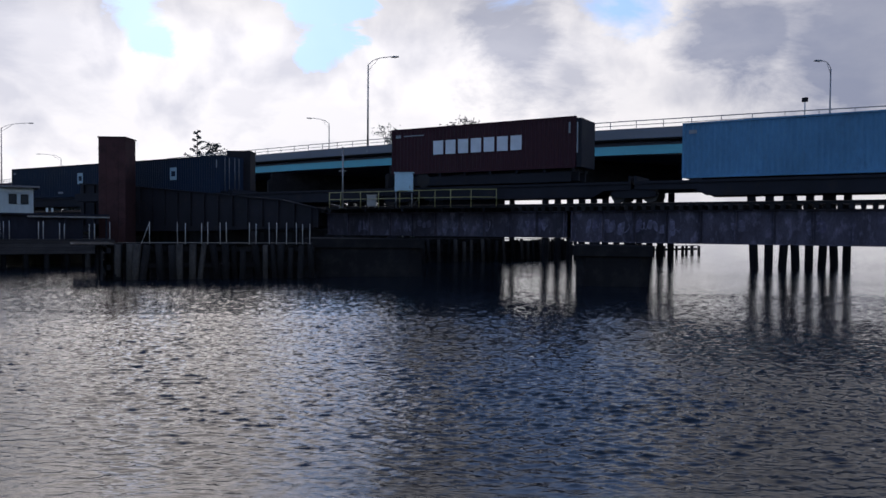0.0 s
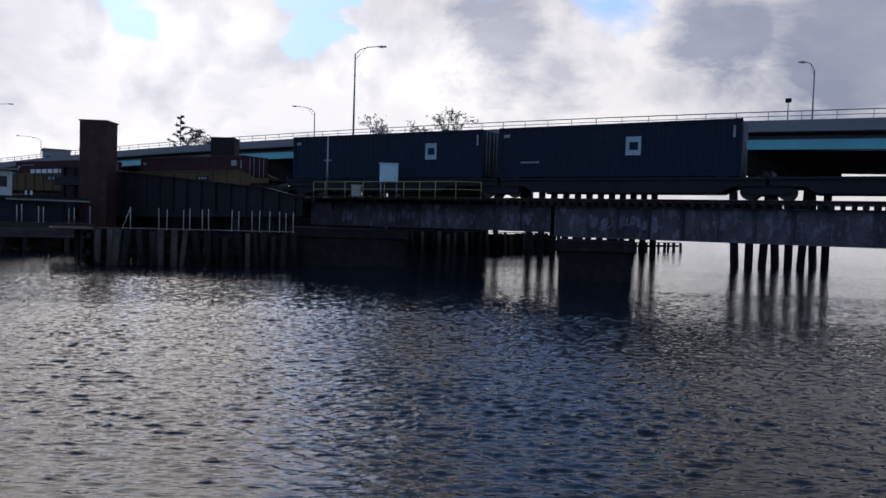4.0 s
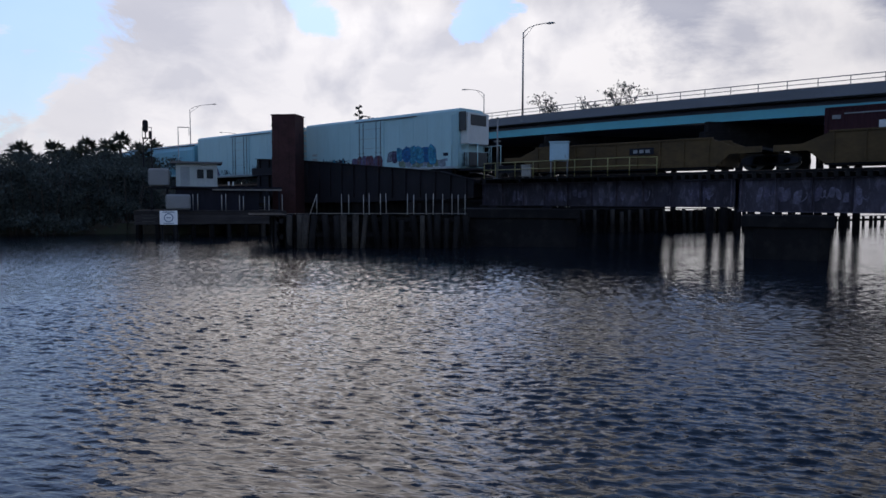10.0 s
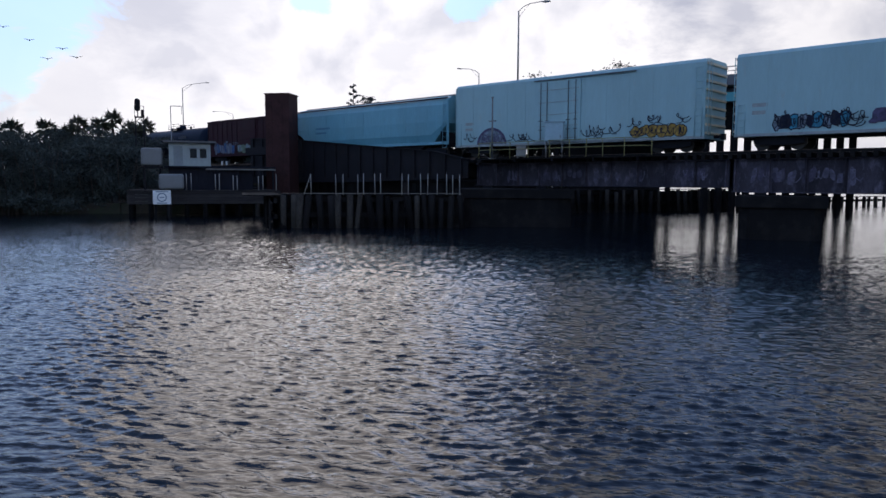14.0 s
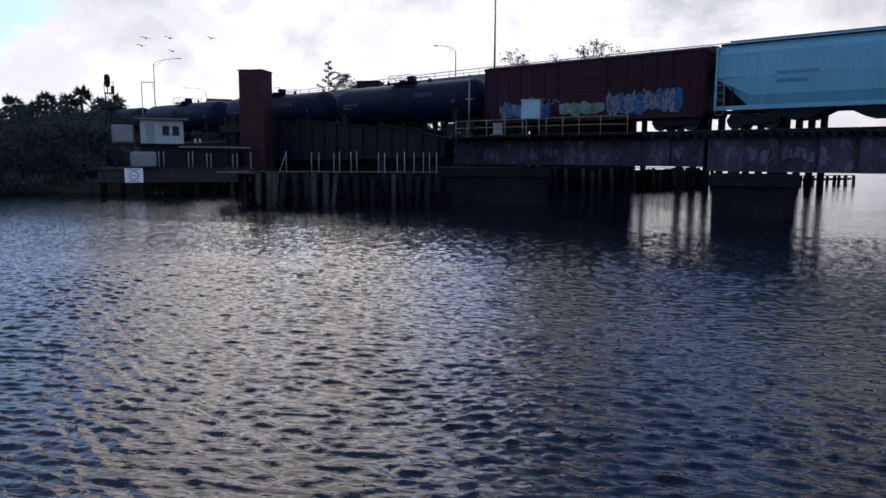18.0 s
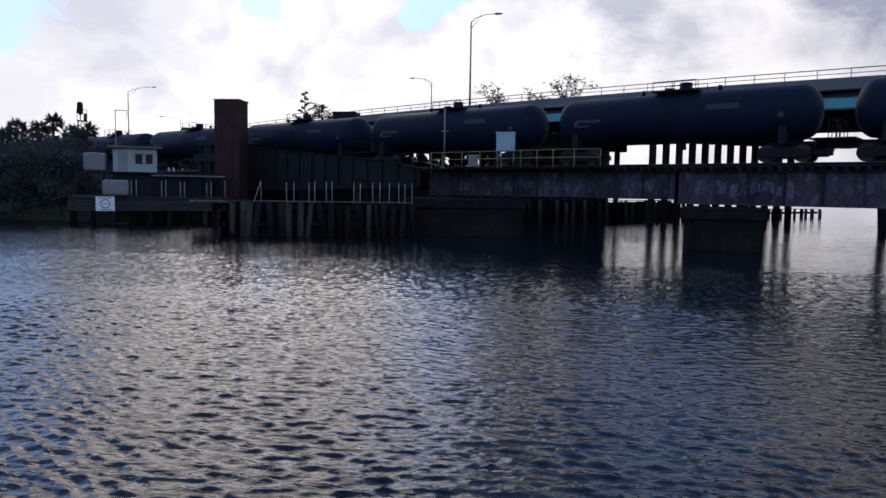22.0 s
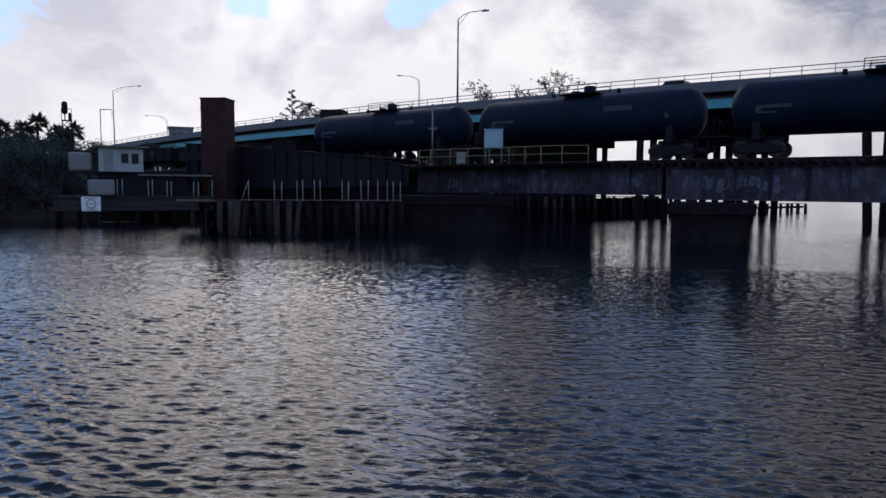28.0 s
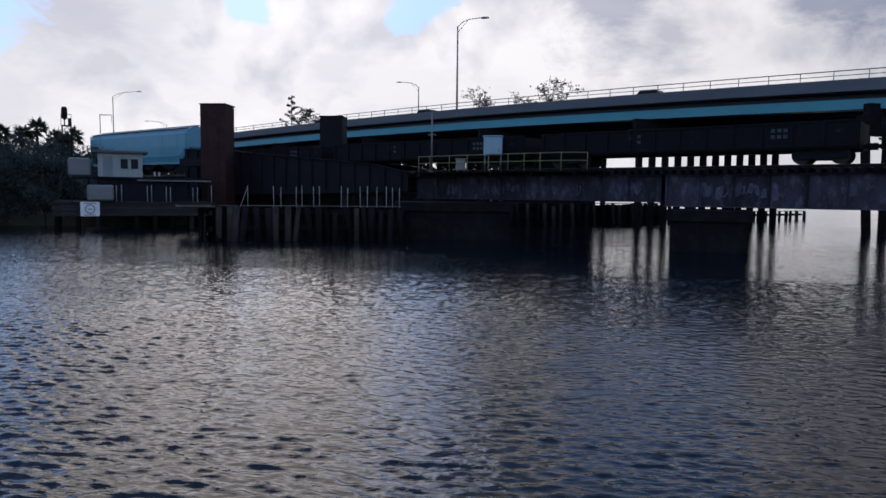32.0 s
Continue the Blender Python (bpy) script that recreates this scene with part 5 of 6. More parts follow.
def well_car(s0, s1, loaded, plates):
    t = rolling("well_car", (s0 + s1) / 2, "dirty yellow well car " + ("carrying a sunken container" if loaded else "running empty"), "well car", "well cars of the train")
    h = (s1 - s0) / 2
    m = mat("well_yellow", (0.088, 0.06, 0.028), 0.6, 0, 0.35, 1.8, 30, 0.1, stain=(0.05, 0.035, 0.02), stain_at=(0.45, 0.7), stretch=(0.6, 1, 1.4), spec=0.15)
    top, low, e = 6.42 - RAIL_Z, 4.87 - RAIL_Z, 5.9 - RAIL_Z
    for y in (-1.38, 1.38):
        bm = bm_new()
        prism(bm, [(-h + 0.2, e), (-h + 1.6, e), (-h + 2.9, top), (h - 2.9, top), (h - 1.6, e), (h - 0.2, e), (h - 0.2, e - 0.35), (h - 1.9, e - 0.35), (h - 2.7, low), (-h + 2.7, low), (-h + 1.9, e - 0.35), (-h + 0.2, e - 0.35)], "y", y - 0.05, y + 0.05)
        part("side_sill", bm, m, t)
        boxpart("top_chord", t, m, -h + 2.9, h - 2.9, y - 0.12, y + 0.12, top + 0.003, top + 0.1, 0.01)
        out = -1 if y < 0 else 1
        for i in range(9):
            x = -h + 3.1 + i * (2 * h - 6.2) / 8
            boxpart("side_post", t, m, x - 0.05, x + 0.05, min(y + out * 0.053, y + out * 0.12), max(y + out * 0.053, y + out * 0.12), low + 0.02, top - 0.02)
    boxpart("floor", t, CAR_BLACK, -h + 2.7, h - 2.7, -1.32, 1.32, low - 0.09, low + 0.02)
    for s in (-1, 1):
        boxpart("end_platform", t, CAR_BLACK, min(s * (h - 0.2), s * (h - 2.0)), max(s * (h - 0.2), s * (h - 2.0)), -1.32, 1.32, e - 0.2, e - 0.05)
        boxpart("bulkhead", t, m, min(s * (h - 2.4), s * (h - 2.5)), max(s * (h - 2.4), s * (h - 2.5)), -1.3, 1.3, low + 0.03, e + 0.1)
        truck(t, s * (h - 0.1 if s < 0 else h - 0.1))
    for x0, x1, z0, z1 in plates:
        boxpart("name_plate", t, CAR_BLACK, x0, x1, -1.52, -1.505, z0 - RAIL_Z, z1 - RAIL_Z)
        letters(t, x0 + 0.2, x1 - 0.2, z0 - RAIL_Z + 0.1, z1 - RAIL_Z - 0.1, 3, -1.522, PALE_MARK, 0.3)
    return t


well_car(-72.4, -54.4, True, [(1.2, 2.6, 5.75, 6.1)])
well_car(-90.4, -72.6, True, [(-0.9, 1.6, 5.8, 6.25)])
well_car(-108.6, -90.6, False, [(1.0, 2.6, 5.7, 6.1)])
container(-69.3, -57.2, 4.99, 7.68, MAROON, "plain maroon container sunk in a yellow well car", sign=[("stripe", 4.6, 5.2, 6.9, 7.3)])
container(-87.8, -75.2, 4.99, 7.68, MAROON, "maroon container with white letter blocks in a well car", sign=[("letters", -3.95, 2.5, 6.28, 6.9), ("stripe", -5.4, -3.2, 7.3, 7.36), ("stripe", 5.4, 5.7, 6.7, 7.3)])


def ribbon(bm, pts, y, w):
    """One flat sprayed line through points (x, z), as a thin connected strip at y."""
    rows = []
    for k, (x, z) in enumerate(pts):
        (xa, za), (xb, zb) = pts[max(0, k - 1)], pts[min(len(pts) - 1, k + 1)]
        d = math.hypot(xb - xa, zb - za) or 1.0
        nx, nz = -(zb - za) / d * w, (xb - xa) / d * w
        rows.append([bm.verts.new(v) for v in ((x + nx, y, z + nz), (x - nx, y, z - nz), (x - nx, y + 0.003, z - nz), (x + nx, y + 0.003, z + nz))])
    for a, b in zip(rows, rows[1:]):
        for k in range(4):
            bm.faces.new((a[k], a[(k + 1) % 4], b[(k + 1) % 4], b[k]))
    bm.faces.new(rows[0][::-1])
    bm.faces.new(rows[-1])


def scrawl(rng, x, z, wide, high, n):
    """A looping scribble's points round (x, z)."""
    a0, turns = rng.uniform(0, 6.28), rng.uniform(0.7, 1.6)
    return [(x + wide * (k / (n - 1) - 0.5) + wide * 0.3 * math.cos(a0 + turns * 6.28 * k / n), z + high * 0.5 * math.sin(a0 + turns * 6.28 * k / n) * rng.uniform(0.7, 1.1)) for k in range(n)]


def rounded(rng, cx, cz, rx, rz, lean):
    """An uneven rounded outline, as sprayed letters have."""
    n = 11
    dents = [rng.uniform(0.78, 1.12) for _ in range(n)]
    out = []
    for k in range(n):
        a = 2 * math.pi * k / n
        c, z = math.cos(a), math.sin(a)
        c, z = math.copysign(abs(c) ** 0.75, c) * dents[k], math.copysign(abs(z) ** 0.75, z) * dents[k]
        out.append((cx + rx * c + lean * z, cz + rz * z))
    return out


def graffiti(parent, x0, x1, z0, z1, count, colors, seed, y=-1.53, strokes=True):
    """Crowded sprayed letters: fat rounded lobes, an outline under a fill and thin strokes over it, all thin layers on the flank."""
    rng = np.random.RandomState(seed)
    p = (x1 - x0) / count
    high = z1 - z0
    for i in range(count):
        cx, lean = x0 + (i + 0.5) * p, rng.uniform(-0.2, 0.25) * p
        mid = z0 + high * rng.uniform(0.42, 0.55)
        lobes = [(cx + rng.uniform(-0.1, 0.1) * p, mid, p * rng.uniform(0.5, 0.72), high * rng.uniform(0.32, 0.5))]
        for k in range(rng.randint(1, 4)):
            a = rng.uniform(0, 6.28)
            lobes.append((cx + p * 0.35 * math.cos(a), mid + high * 0.3 * math.sin(a), p * rng.uniform(0.18, 0.34), high * rng.uniform(0.14, 0.24)))
        lay = 0.006 * (i % 2)
        out, fill = bm_new(), bm_new()
        for k, (ex, ez, rx, rz) in enumerate(lobes):
            e = 0.0004 * k
            state = rng.randint(1 << 30)
            prism(out, rounded(np.random.RandomState(state), ex, ez, rx + 0.055, rz + 0.055, lean), "y", y - 0.002 - lay - e, y)
            prism(fill, rounded(np.random.RandomState(state), ex, ez, rx, rz, lean), "y", y - 0.0055 - lay - e, y - 0.0045 - lay)
        part("spray_outline", out, colors[0], parent)
        part("spray_fill", fill, colors[1 + i % (len(colors) - 1)], parent)
        if strokes:
            for k in range(2):
                bm = bm_new()
                ribbon(bm, scrawl(rng, cx + rng.uniform(-0.2, 0.2) * p, mid, p * rng.uniform(0.4, 0.8), high * rng.uniform(0.4, 0.8), 9), y - 0.012 - lay - 0.004 * k, rng.uniform(0.014, 0.03))
                part("spray_stroke", bm, colors[0], parent)


def spray(name, c):
    return mat("spray_" + name, c, 0.6, 0, 0.5, 0.3, 12, 0.0, spec=0.1, stain=tuple(v * 0.45 + 0.02 for v in c), stain_at=(0.5, 0.6))


def tags(parent, x0, x1, z0, z1, count, color, seed, y=-1.53):
    """Scribbled marks."""
    rng = np.random.RandomState(seed)
    for i in range(count):
        bm = bm_new()
        wide, high = rng.uniform(0.3, 0.8), min(z1 - z0, rng.uniform(0.25, 0.6))
        ribbon(bm, scrawl(rng, rng.uniform(x0, x1), rng.uniform(z0 + high / 2, z1 - high / 2 + 0.001), wide, high, 11), y - 0.004 - 0.0007 * i, 0.024)
        part("scribble", bm, color, parent)


def reefer(s0, s1, label, front_unit):
    t = rolling("refrigerator_car", (s0 + s1) / 2, label, "refrigerator car", "refrigerator cars of the train")
    h = (s1 - s0) / 2
    m = mat("reefer_white", (0.3, 0.49, 0.54), 0.5, 0, 0.1, 2.5, 20, 0.03, stain=(0.34, 0.36, 0.35), stain_at=(0.6, 0.85), stretch=(2.5, 1, 0.45))
    a, b = 5.36 - RAIL_Z, 9.85 - RAIL_Z
    bm = bm_new()
    prism(bm, [(-1.5, a), (1.5, a), (1.5, b - 0.22), (1.38, b - 0.05), (1.2, b), (-1.2, b), (-1.38, b - 0.05), (-1.5, b - 0.22)], "x", -h, h)
    part("body", bm, m, t)
    gear = mat("door_gear", (0.1, 0.13, 0.15), 0.6, 0, 0.3, 0.8)
    edge = mat("reefer_seam", (0.3, 0.35, 0.37), 0.6, 0, 0.3, 0.8)
    for y, o in ((-1.5, -1), (1.5, 1)):
        for i in range(13):
            x = -h + 0.08 + i * (2 * h - 0.16) / 12
            if abs(x + 0.4) > 1.85:
                boxpart("panel_seam", t, m, x - 0.03, x + 0.03, min(y, y + o * 0.012), max(y, y + o * 0.012), a + 0.16, b - 0.3)
        boxpart("side_sill", t, edge, -h, h, min(y, y + o * 0.04), max(y, y + o * 0.04), a - 0.02, a + 0.14, 0.01)
        d = boxpart("plug_door", t, m, -2.1, 1.3, min(y + o * 0.015, y + o * 0.075), max(y + o * 0.015, y + o * 0.075), a + 0.2, b - 0.4, 0.015)
        for z in (a + 0.35, a + 1.15, a + 1.9, a + 2.7, a + 3.5):
            boxpart("door_rib", d, edge, -1.95, 1.15, min(y + o * 0.078, y + o * 0.1), max(y + o * 0.078, y + o * 0.1), z, z + 0.035)
        for x in (-1.75, -1.25, 0.4, 0.95):
            bm = bm_new()
            rod(bm, (x, y + o * 0.12, a + 0.2), (x, y + o * 0.12, b - 0.45), 0.028, 6)
            part("door_rod", bm, gear, d)
            for z in (a + 0.9, a + 1.5):
                boxpart("handle", d, gear, x - 0.14, x + 0.14, min(y + o * 0.1, y + o * 0.16), max(y + o * 0.1, y + o * 0.16), z, z + 0.05)
        for z in (a + 0.1, b - 0.34):
            boxpart("door_track", t, gear if z > 1 + a else edge, -2.3, 5.1, min(y + o * 0.003, y + o * 0.11), max(y + o * 0.003, y + o * 0.11), z, z + 0.07)
        ladder(t, h - 0.55, y + o * 0.06, a + 0.1, b - 0.5, m=m)
        ladder(t, -h + 0.12, y + o * 0.06, a + 0.1, a + 1.7, m=m)
        boxpart("number_block", t, edge, -h + 0.9, -h + 1.7, min(y, y + o * 0.006), max(y, y + o * 0.006), a + 1.55, a + 1.75)
        boxpart("number_block", t, edge, -h + 0.9, -h + 1.6, min(y, y + o * 0.006), max(y, y + o * 0.006), a + 1.15, a + 1.35)
    boxpart("underframe", t, CAR_BLACK, -h + 0.2, h - 0.2, -0.5, 0.5, a - 0.14, a - 0.004)
    for s in (-1, 1):
        e = s * h
        if front_unit and s > 0:
            dk = mat("unit_grille", (0.04, 0.045, 0.05), 0.5, 0.2, 0.3, 0.6)
            boxpart("cooling_unit", t, white_paint(), h + 0.004, h + 0.75, -1.2, 1.25, a + 1.8, b - 0.35, 0.06)
            boxpart("unit_grille", t, dk, h - 0.02, h + 0.6, -1.36, -1.21, b - 1.7, b - 0.3, 0.02)
            boxpart("unit_grille", t, dk, h + 0.753, h + 0.78, -0.9, 0.9, b - 1.3, b - 0.5)
            boxpart("end_deck", t, CAR_BLACK, h, h + 1.9, -1.4, 1.4, a - 0.2, a - 0.06)
            for y in (-1.35, 1.35):
                for x in (h + 0.1, h + 0.9, h + 1.85):
                    bm = bm_new()
                    rod(bm, (x, y, a - 0.06), (x, y, a + 1.75), 0.03, 6)
                    part("end_post", bm, m, t)
                bm = bm_new()
                rod(bm, (h + 0.1, y, a + 1.72), (h + 1.85, y, a + 1.72), 0.03, 6)
                part("end_rail", bm, m, t)
                ladder(t, h + 0.2, y, a, a + 1.7, 0.5, m)
            boxpart("fuel_tank", t, dk, h + 0.15, h + 0.8, -1.0, 1.0, a + 0.15, a + 1.2, 0.08)
        else:
            for i in range(9):
                z = a + 0.3 + i * (b - a - 0.6) / 8
                boxpart("end_rib", t, mat("end_rib_cream", (0.62, 0.52, 0.36), 0.6), min(e, e + s * 0.09), max(e, e + s * 0.09), -1.4, 1.4, z - 0.07, z + 0.07, 0.02)
            ladder(t, e + s * 0.14, -1.38, a + 0.1, b - 0.2, 0.42, m, "y")
        truck(t, s * (h - 2.2))
        coupler(t, e + (1.3 if front_unit and s > 0 else 0))
    return t


BLACK_SPRAY, BLUE_SPRAY, TEAL_SPRAY = spray("black", (0.02, 0.025, 0.05)), spray("blue", (0.025, 0.13, 0.32)), spray("teal", (0.05, 0.26, 0.40))
RED_SPRAY, GREY_SPRAY, ORANGE_SPRAY = spray("red", (0.13, 0.06, 0.075)), spray("grey", (0.2, 0.26, 0.33)), spray("orange", (0.40, 0.26, 0.07))
GREEN_SPRAY, PALE_SPRAY, PURPLE_SPRAY = spray("green", (0.17, 0.24, 0.19)), spray("pale_blue", (0.19, 0.24, 0.32)), spray("violet", (0.11, 0.10, 0.19))

FADED_SPRAY, WORN_SPRAY = spray("faded", (0.135, 0.13, 0.19)), spray("worn", (0.085, 0.078, 0.125))
rng = random.Random(61)
for span, x0, x1, bunches in ((SPANS[0], -7.2, 7.4, 6), (SPANS[1], -10.4, -6.0, 3), (SPANS[1], -4.0, 9.0, 3)):
    for k in range(bunches):
        x = x0 + (k + rng.uniform(0.1, 0.7)) * (x1 - x0) / bunches
        for i in range(rng.randint(2, 5)):
            high = rng.uniform(0.25, 0.5)
            mid = rng.uniform(2.75 + high, 3.75 - high)
            wide = rng.uniform(0.09, 0.22)
            bm = bm_new()
            outline = rounded(rng, x, mid, wide, high, rng.uniform(-0.08, 0.08))
            prism(bm, outline, "y", -1.381 - 0.0008 * i, -1.372)
            part("scrawl", bm, rng.choice((WORN_SPRAY, WORN_SPRAY, FADED_SPRAY)), span)
            if rng.random() < 0.5:
                bm = bm_new()
                ribbon(bm, scrawl(rng, x + rng.uniform(-0.1, 0.3), mid, wide * rng.uniform(1.2, 2.4), high * rng.uniform(0.8, 1.7), 8), -1.39, rng.uniform(0.02, 0.045))
                part("scrawl", bm, FADED_SPRAY, span)
            x += wide * rng.uniform(1.8, 3.2)
w1 = reefer(-131.75, -112.8, "white refrigerator car with colourful sprayed graffiti along its flank", True)
z = 5.36 - RAIL_Z
graffiti(w1, 3.3, 8.2, z + 0.16, z + 0.7, 8, (GREY_SPRAY, GREEN_SPRAY, GREY_SPRAY, GREEN_SPRAY), 5, strokes=False)
graffiti(w1, 2.9, 7.3, z + 0.45, z + 1.95, 6, (BLUE_SPRAY, TEAL_SPRAY, BLUE_SPRAY, TEAL_SPRAY), 1, y=-1.54)
graffiti(w1, -7.4, -3.9, z + 0.3, z + 1.1, 9, (BLACK_SPRAY, GREY_SPRAY, BLACK_SPRAY, TEAL_SPRAY), 2)
tags(w1, -7.4, -2.9, z + 0.25, z + 1.35, 16, BLACK_SPRAY, 7, y=-1.545)
graffiti(w1, -2.85, -2.2, z + 0.3, z + 1.2, 1, (PURPLE_SPRAY, PURPLE_SPRAY), 8)
graffiti(w1, -2.0, 1.15, z + 0.25, z + 1.25, 6, (PURPLE_SPRAY, RED_SPRAY, PURPLE_SPRAY, RED_SPRAY), 3, y=-1.61)
graffiti(w1, 1.8, 2.9, z + 0.6, z + 1.6, 2, (BLACK_SPRAY, PALE_SPRAY, PURPLE_SPRAY), 4)
boxpart("number_block", w1, BLACK_SPRAY, 8.0, 8.5, -1.508, -1.502, z + 0.95, z + 1.2)
boxpart("number_block", w1, PALE_SPRAY, 8.0, 8.45, -1.508, -1.502, z + 0.55, z + 0.75)
w2 = reefer(-152.2, -133.45, "white refrigerator car with scribbled tags and an orange tag", False)
graffiti(w2, 4.9, 8.2, z + 0.15, z + 0.9, 6, (BLACK_SPRAY, ORANGE_SPRAY), 11)
tags(w2, 1.6, 4.6, z + 0.2, z + 1.2, 9, BLACK_SPRAY, 12)
tags(w2, 4.9, 8.6, z + 0.8, z + 1.5, 9, BLACK_SPRAY, 13)
bm = bm_new()
arch = [(-6.0 + 1.35 * math.cos(a), z + 0.1 + 1.2 * math.sin(a)) for a in [math.pi * k / 14 for k in range(15)]]
prism(bm, arch, "y", -1.534, -1.53)
part("spray_outline", bm, PURPLE_SPRAY, w2)
bm = bm_new()
prism(bm, [(-6.0 + 0.86 * (q[0] + 6.0), z + 0.1 + 0.86 * (q[1] - z - 0.1)) for q in arch], "y", -1.538, -1.535)
part("spray_fill", bm, GREY_SPRAY, w2)
graffiti(w2, -6.9, -5.1, z + 0.16, z + 0.85, 4, (PURPLE_SPRAY, PALE_SPRAY, GREY_SPRAY), 14, y=-1.54)
tags(w2, -4.6, -2.3, z + 0.2, z + 0.8, 9, BLACK_SPRAY, 15)
tags(w2, -8.7, -7.2, z + 0.3, z + 1.1, 4, BLACK_SPRAY, 16)


def hopper(s0, s1, label, color=(0.135, 0.37, 0.48)):
    t = rolling("hopper_car", (s0 + s1) / 2, label, "hopper car", "hopper cars of the train")
    h = (s1 - s0) / 2
    m = mat("hopper_blue", color, 0.45, 0, 0.14, 2.5, 20, 0.03, stain=tuple(c * 0.7 for c in color), stain_at=(0.58, 0.8), stretch=(2, 1, 0.5))
    a, b = 5.7 - RAIL_Z, 9.08 - RAIL_Z
    bm = bm_new()
    # rounded flanks: bulging section swept along the car, with sloping ends below
    sec = [(1.18, a), (1.44, a + 0.7), (1.5, a + 1.7), (1.46, b - 0.45), (1.3, b - 0.05), (0.9, b + 0.22)]
    ring_x = [-h + 0.15, -h + 0.16, -h + 1.9, h - 1.9, h - 0.16, h - 0.15]
    rings = []
    for i, x in enumerate(ring_x):
        cut = a + 1.55 if i in (0, 1, 4, 5) else a
        pts = [(y, max(z, cut)) for y, z in sec]
        full = [(-y, z) for y, z in pts] + [(y, z) for y, z in reversed(pts)]
        rings.append([bm.verts.new((x, y, z + 0.0001 * k)) for k, (y, z) in enumerate(full)])
    for p, q in zip(rings, rings[1:]):
        n = len(p)
        for k in range(n):
            bm.faces.new((p[k], p[(k + 1) % n], q[(k + 1) % n], q[k]))
    bm.faces.new(rings[0])
    bm.faces.new(rings[-1][::-1])
    bmesh.ops.recalc_face_normals(bm, faces=bm.faces[:])
    part("body", bm, m, t)
    for y in (-1.47, 1.47):
        boxpart("side_sill", t, m, -h, h, y - 0.05, y + 0.05, a - 0.06, a + 0.16, 0.01)
        boxpart("top_chord", t, CAR_BLACK, -h + 0.2, h - 0.2, y * 0.93 - 0.06, y * 0.93 + 0.06, b - 0.02, b + 0.08, 0.01)
        for x in (-h + 0.06, h - 0.06):
            boxpart("corner_post", t, m, x - 0.06, x + 0.06, y - 0.05, y + 0.05, a + 0.162, b - 0.05, 0.01)
            boxpart("gusset", t, m, min(x, x * 0.83), max(x, x * 0.83), y - 0.03, y + 0.03, a + 2.2, b - 0.5)
        for i in range(7):
            x = -h + 2.2 + i * (2 * h - 4.4) / 6
            boxpart("side_seam", t, m, x - 0.03, x + 0.03, y * 1.018 - 0.01, y * 1.018 + 0.01, a + 0.9, b - 0.6)
        ladder(t, h - 0.55, y * 1.06, a - 0.3, b - 0.1, m=m)
        ladder(t, -h + 0.12, y * 1.06, a - 0.3, b - 0.1, m=m)
        boxpart("number_block", t, mat("faded_blue_marking", (0.075, 0.22, 0.34), 0.6), -h + 3.2, -h + 5.2, y * 1.03 - 0.004, y * 1.03 + 0.004, a + 1.7, a + 1.85)
        boxpart("number_block", t, mat("faded_blue_marking", (0.075, 0.22, 0.34), 0.6), -h + 3.2, -h + 4.7, y * 1.03 - 0.004, y * 1.03 + 0.004, a + 1.3, a + 1.45)
    for x in (-h + 0.9, h - 0.9):
        boxpart("end_bulkhead", t, CAR_BLACK, x - 0.04, x + 0.04, -1.35, 1.35, a - 0.05, a + 1.6)
    boxpart("roof_walk", t, galv(), -h + 0.3, h - 0.3, -0.35, 0.35, b + 0.34, b + 0.4)
    for i in range(5):
        boxpart("hatch", t, m, -h + 2 + i * (2 * h - 4) / 4 - 0.5, -h + 2 + i * (2 * h - 4) / 4 + 0.5, 0.4, 0.9, b + 0.2, b + 0.33, 0.03)
        boxpart("walk_post", t, galv(), -h + 2 + i * (2 * h - 4) / 4 - 0.04, -h + 2 + i * (2 * h - 4) / 4 + 0.04, -0.3, 0.3, b + 0.2, b + 0.338)
    boxpart("centre_sill", t, CAR_BLACK, -h, h, -0.3, 0.3, a - 0.2, a - 0.01)
    for i in range(4):
        x = -h + 4.2 + i * (2 * h - 8.4) / 3
        bm = bm_new()
        prism(bm, [(x - 1.7, a - 0.005), (x + 1.7, a - 0.005), (x + 0.5, a - 0.6), (x - 0.5, a - 0.6)], "y", -1.15, 1.15)
        part("outlet_bay", bm, CAR_BLACK, t)
    for s in (-1, 1):
        truck(t, s * (h - 1.9))
        coupler(t, s * h)
    return t


hopper(-172.4, -153.0, "light blue covered hopper car with dark triangular end bays")


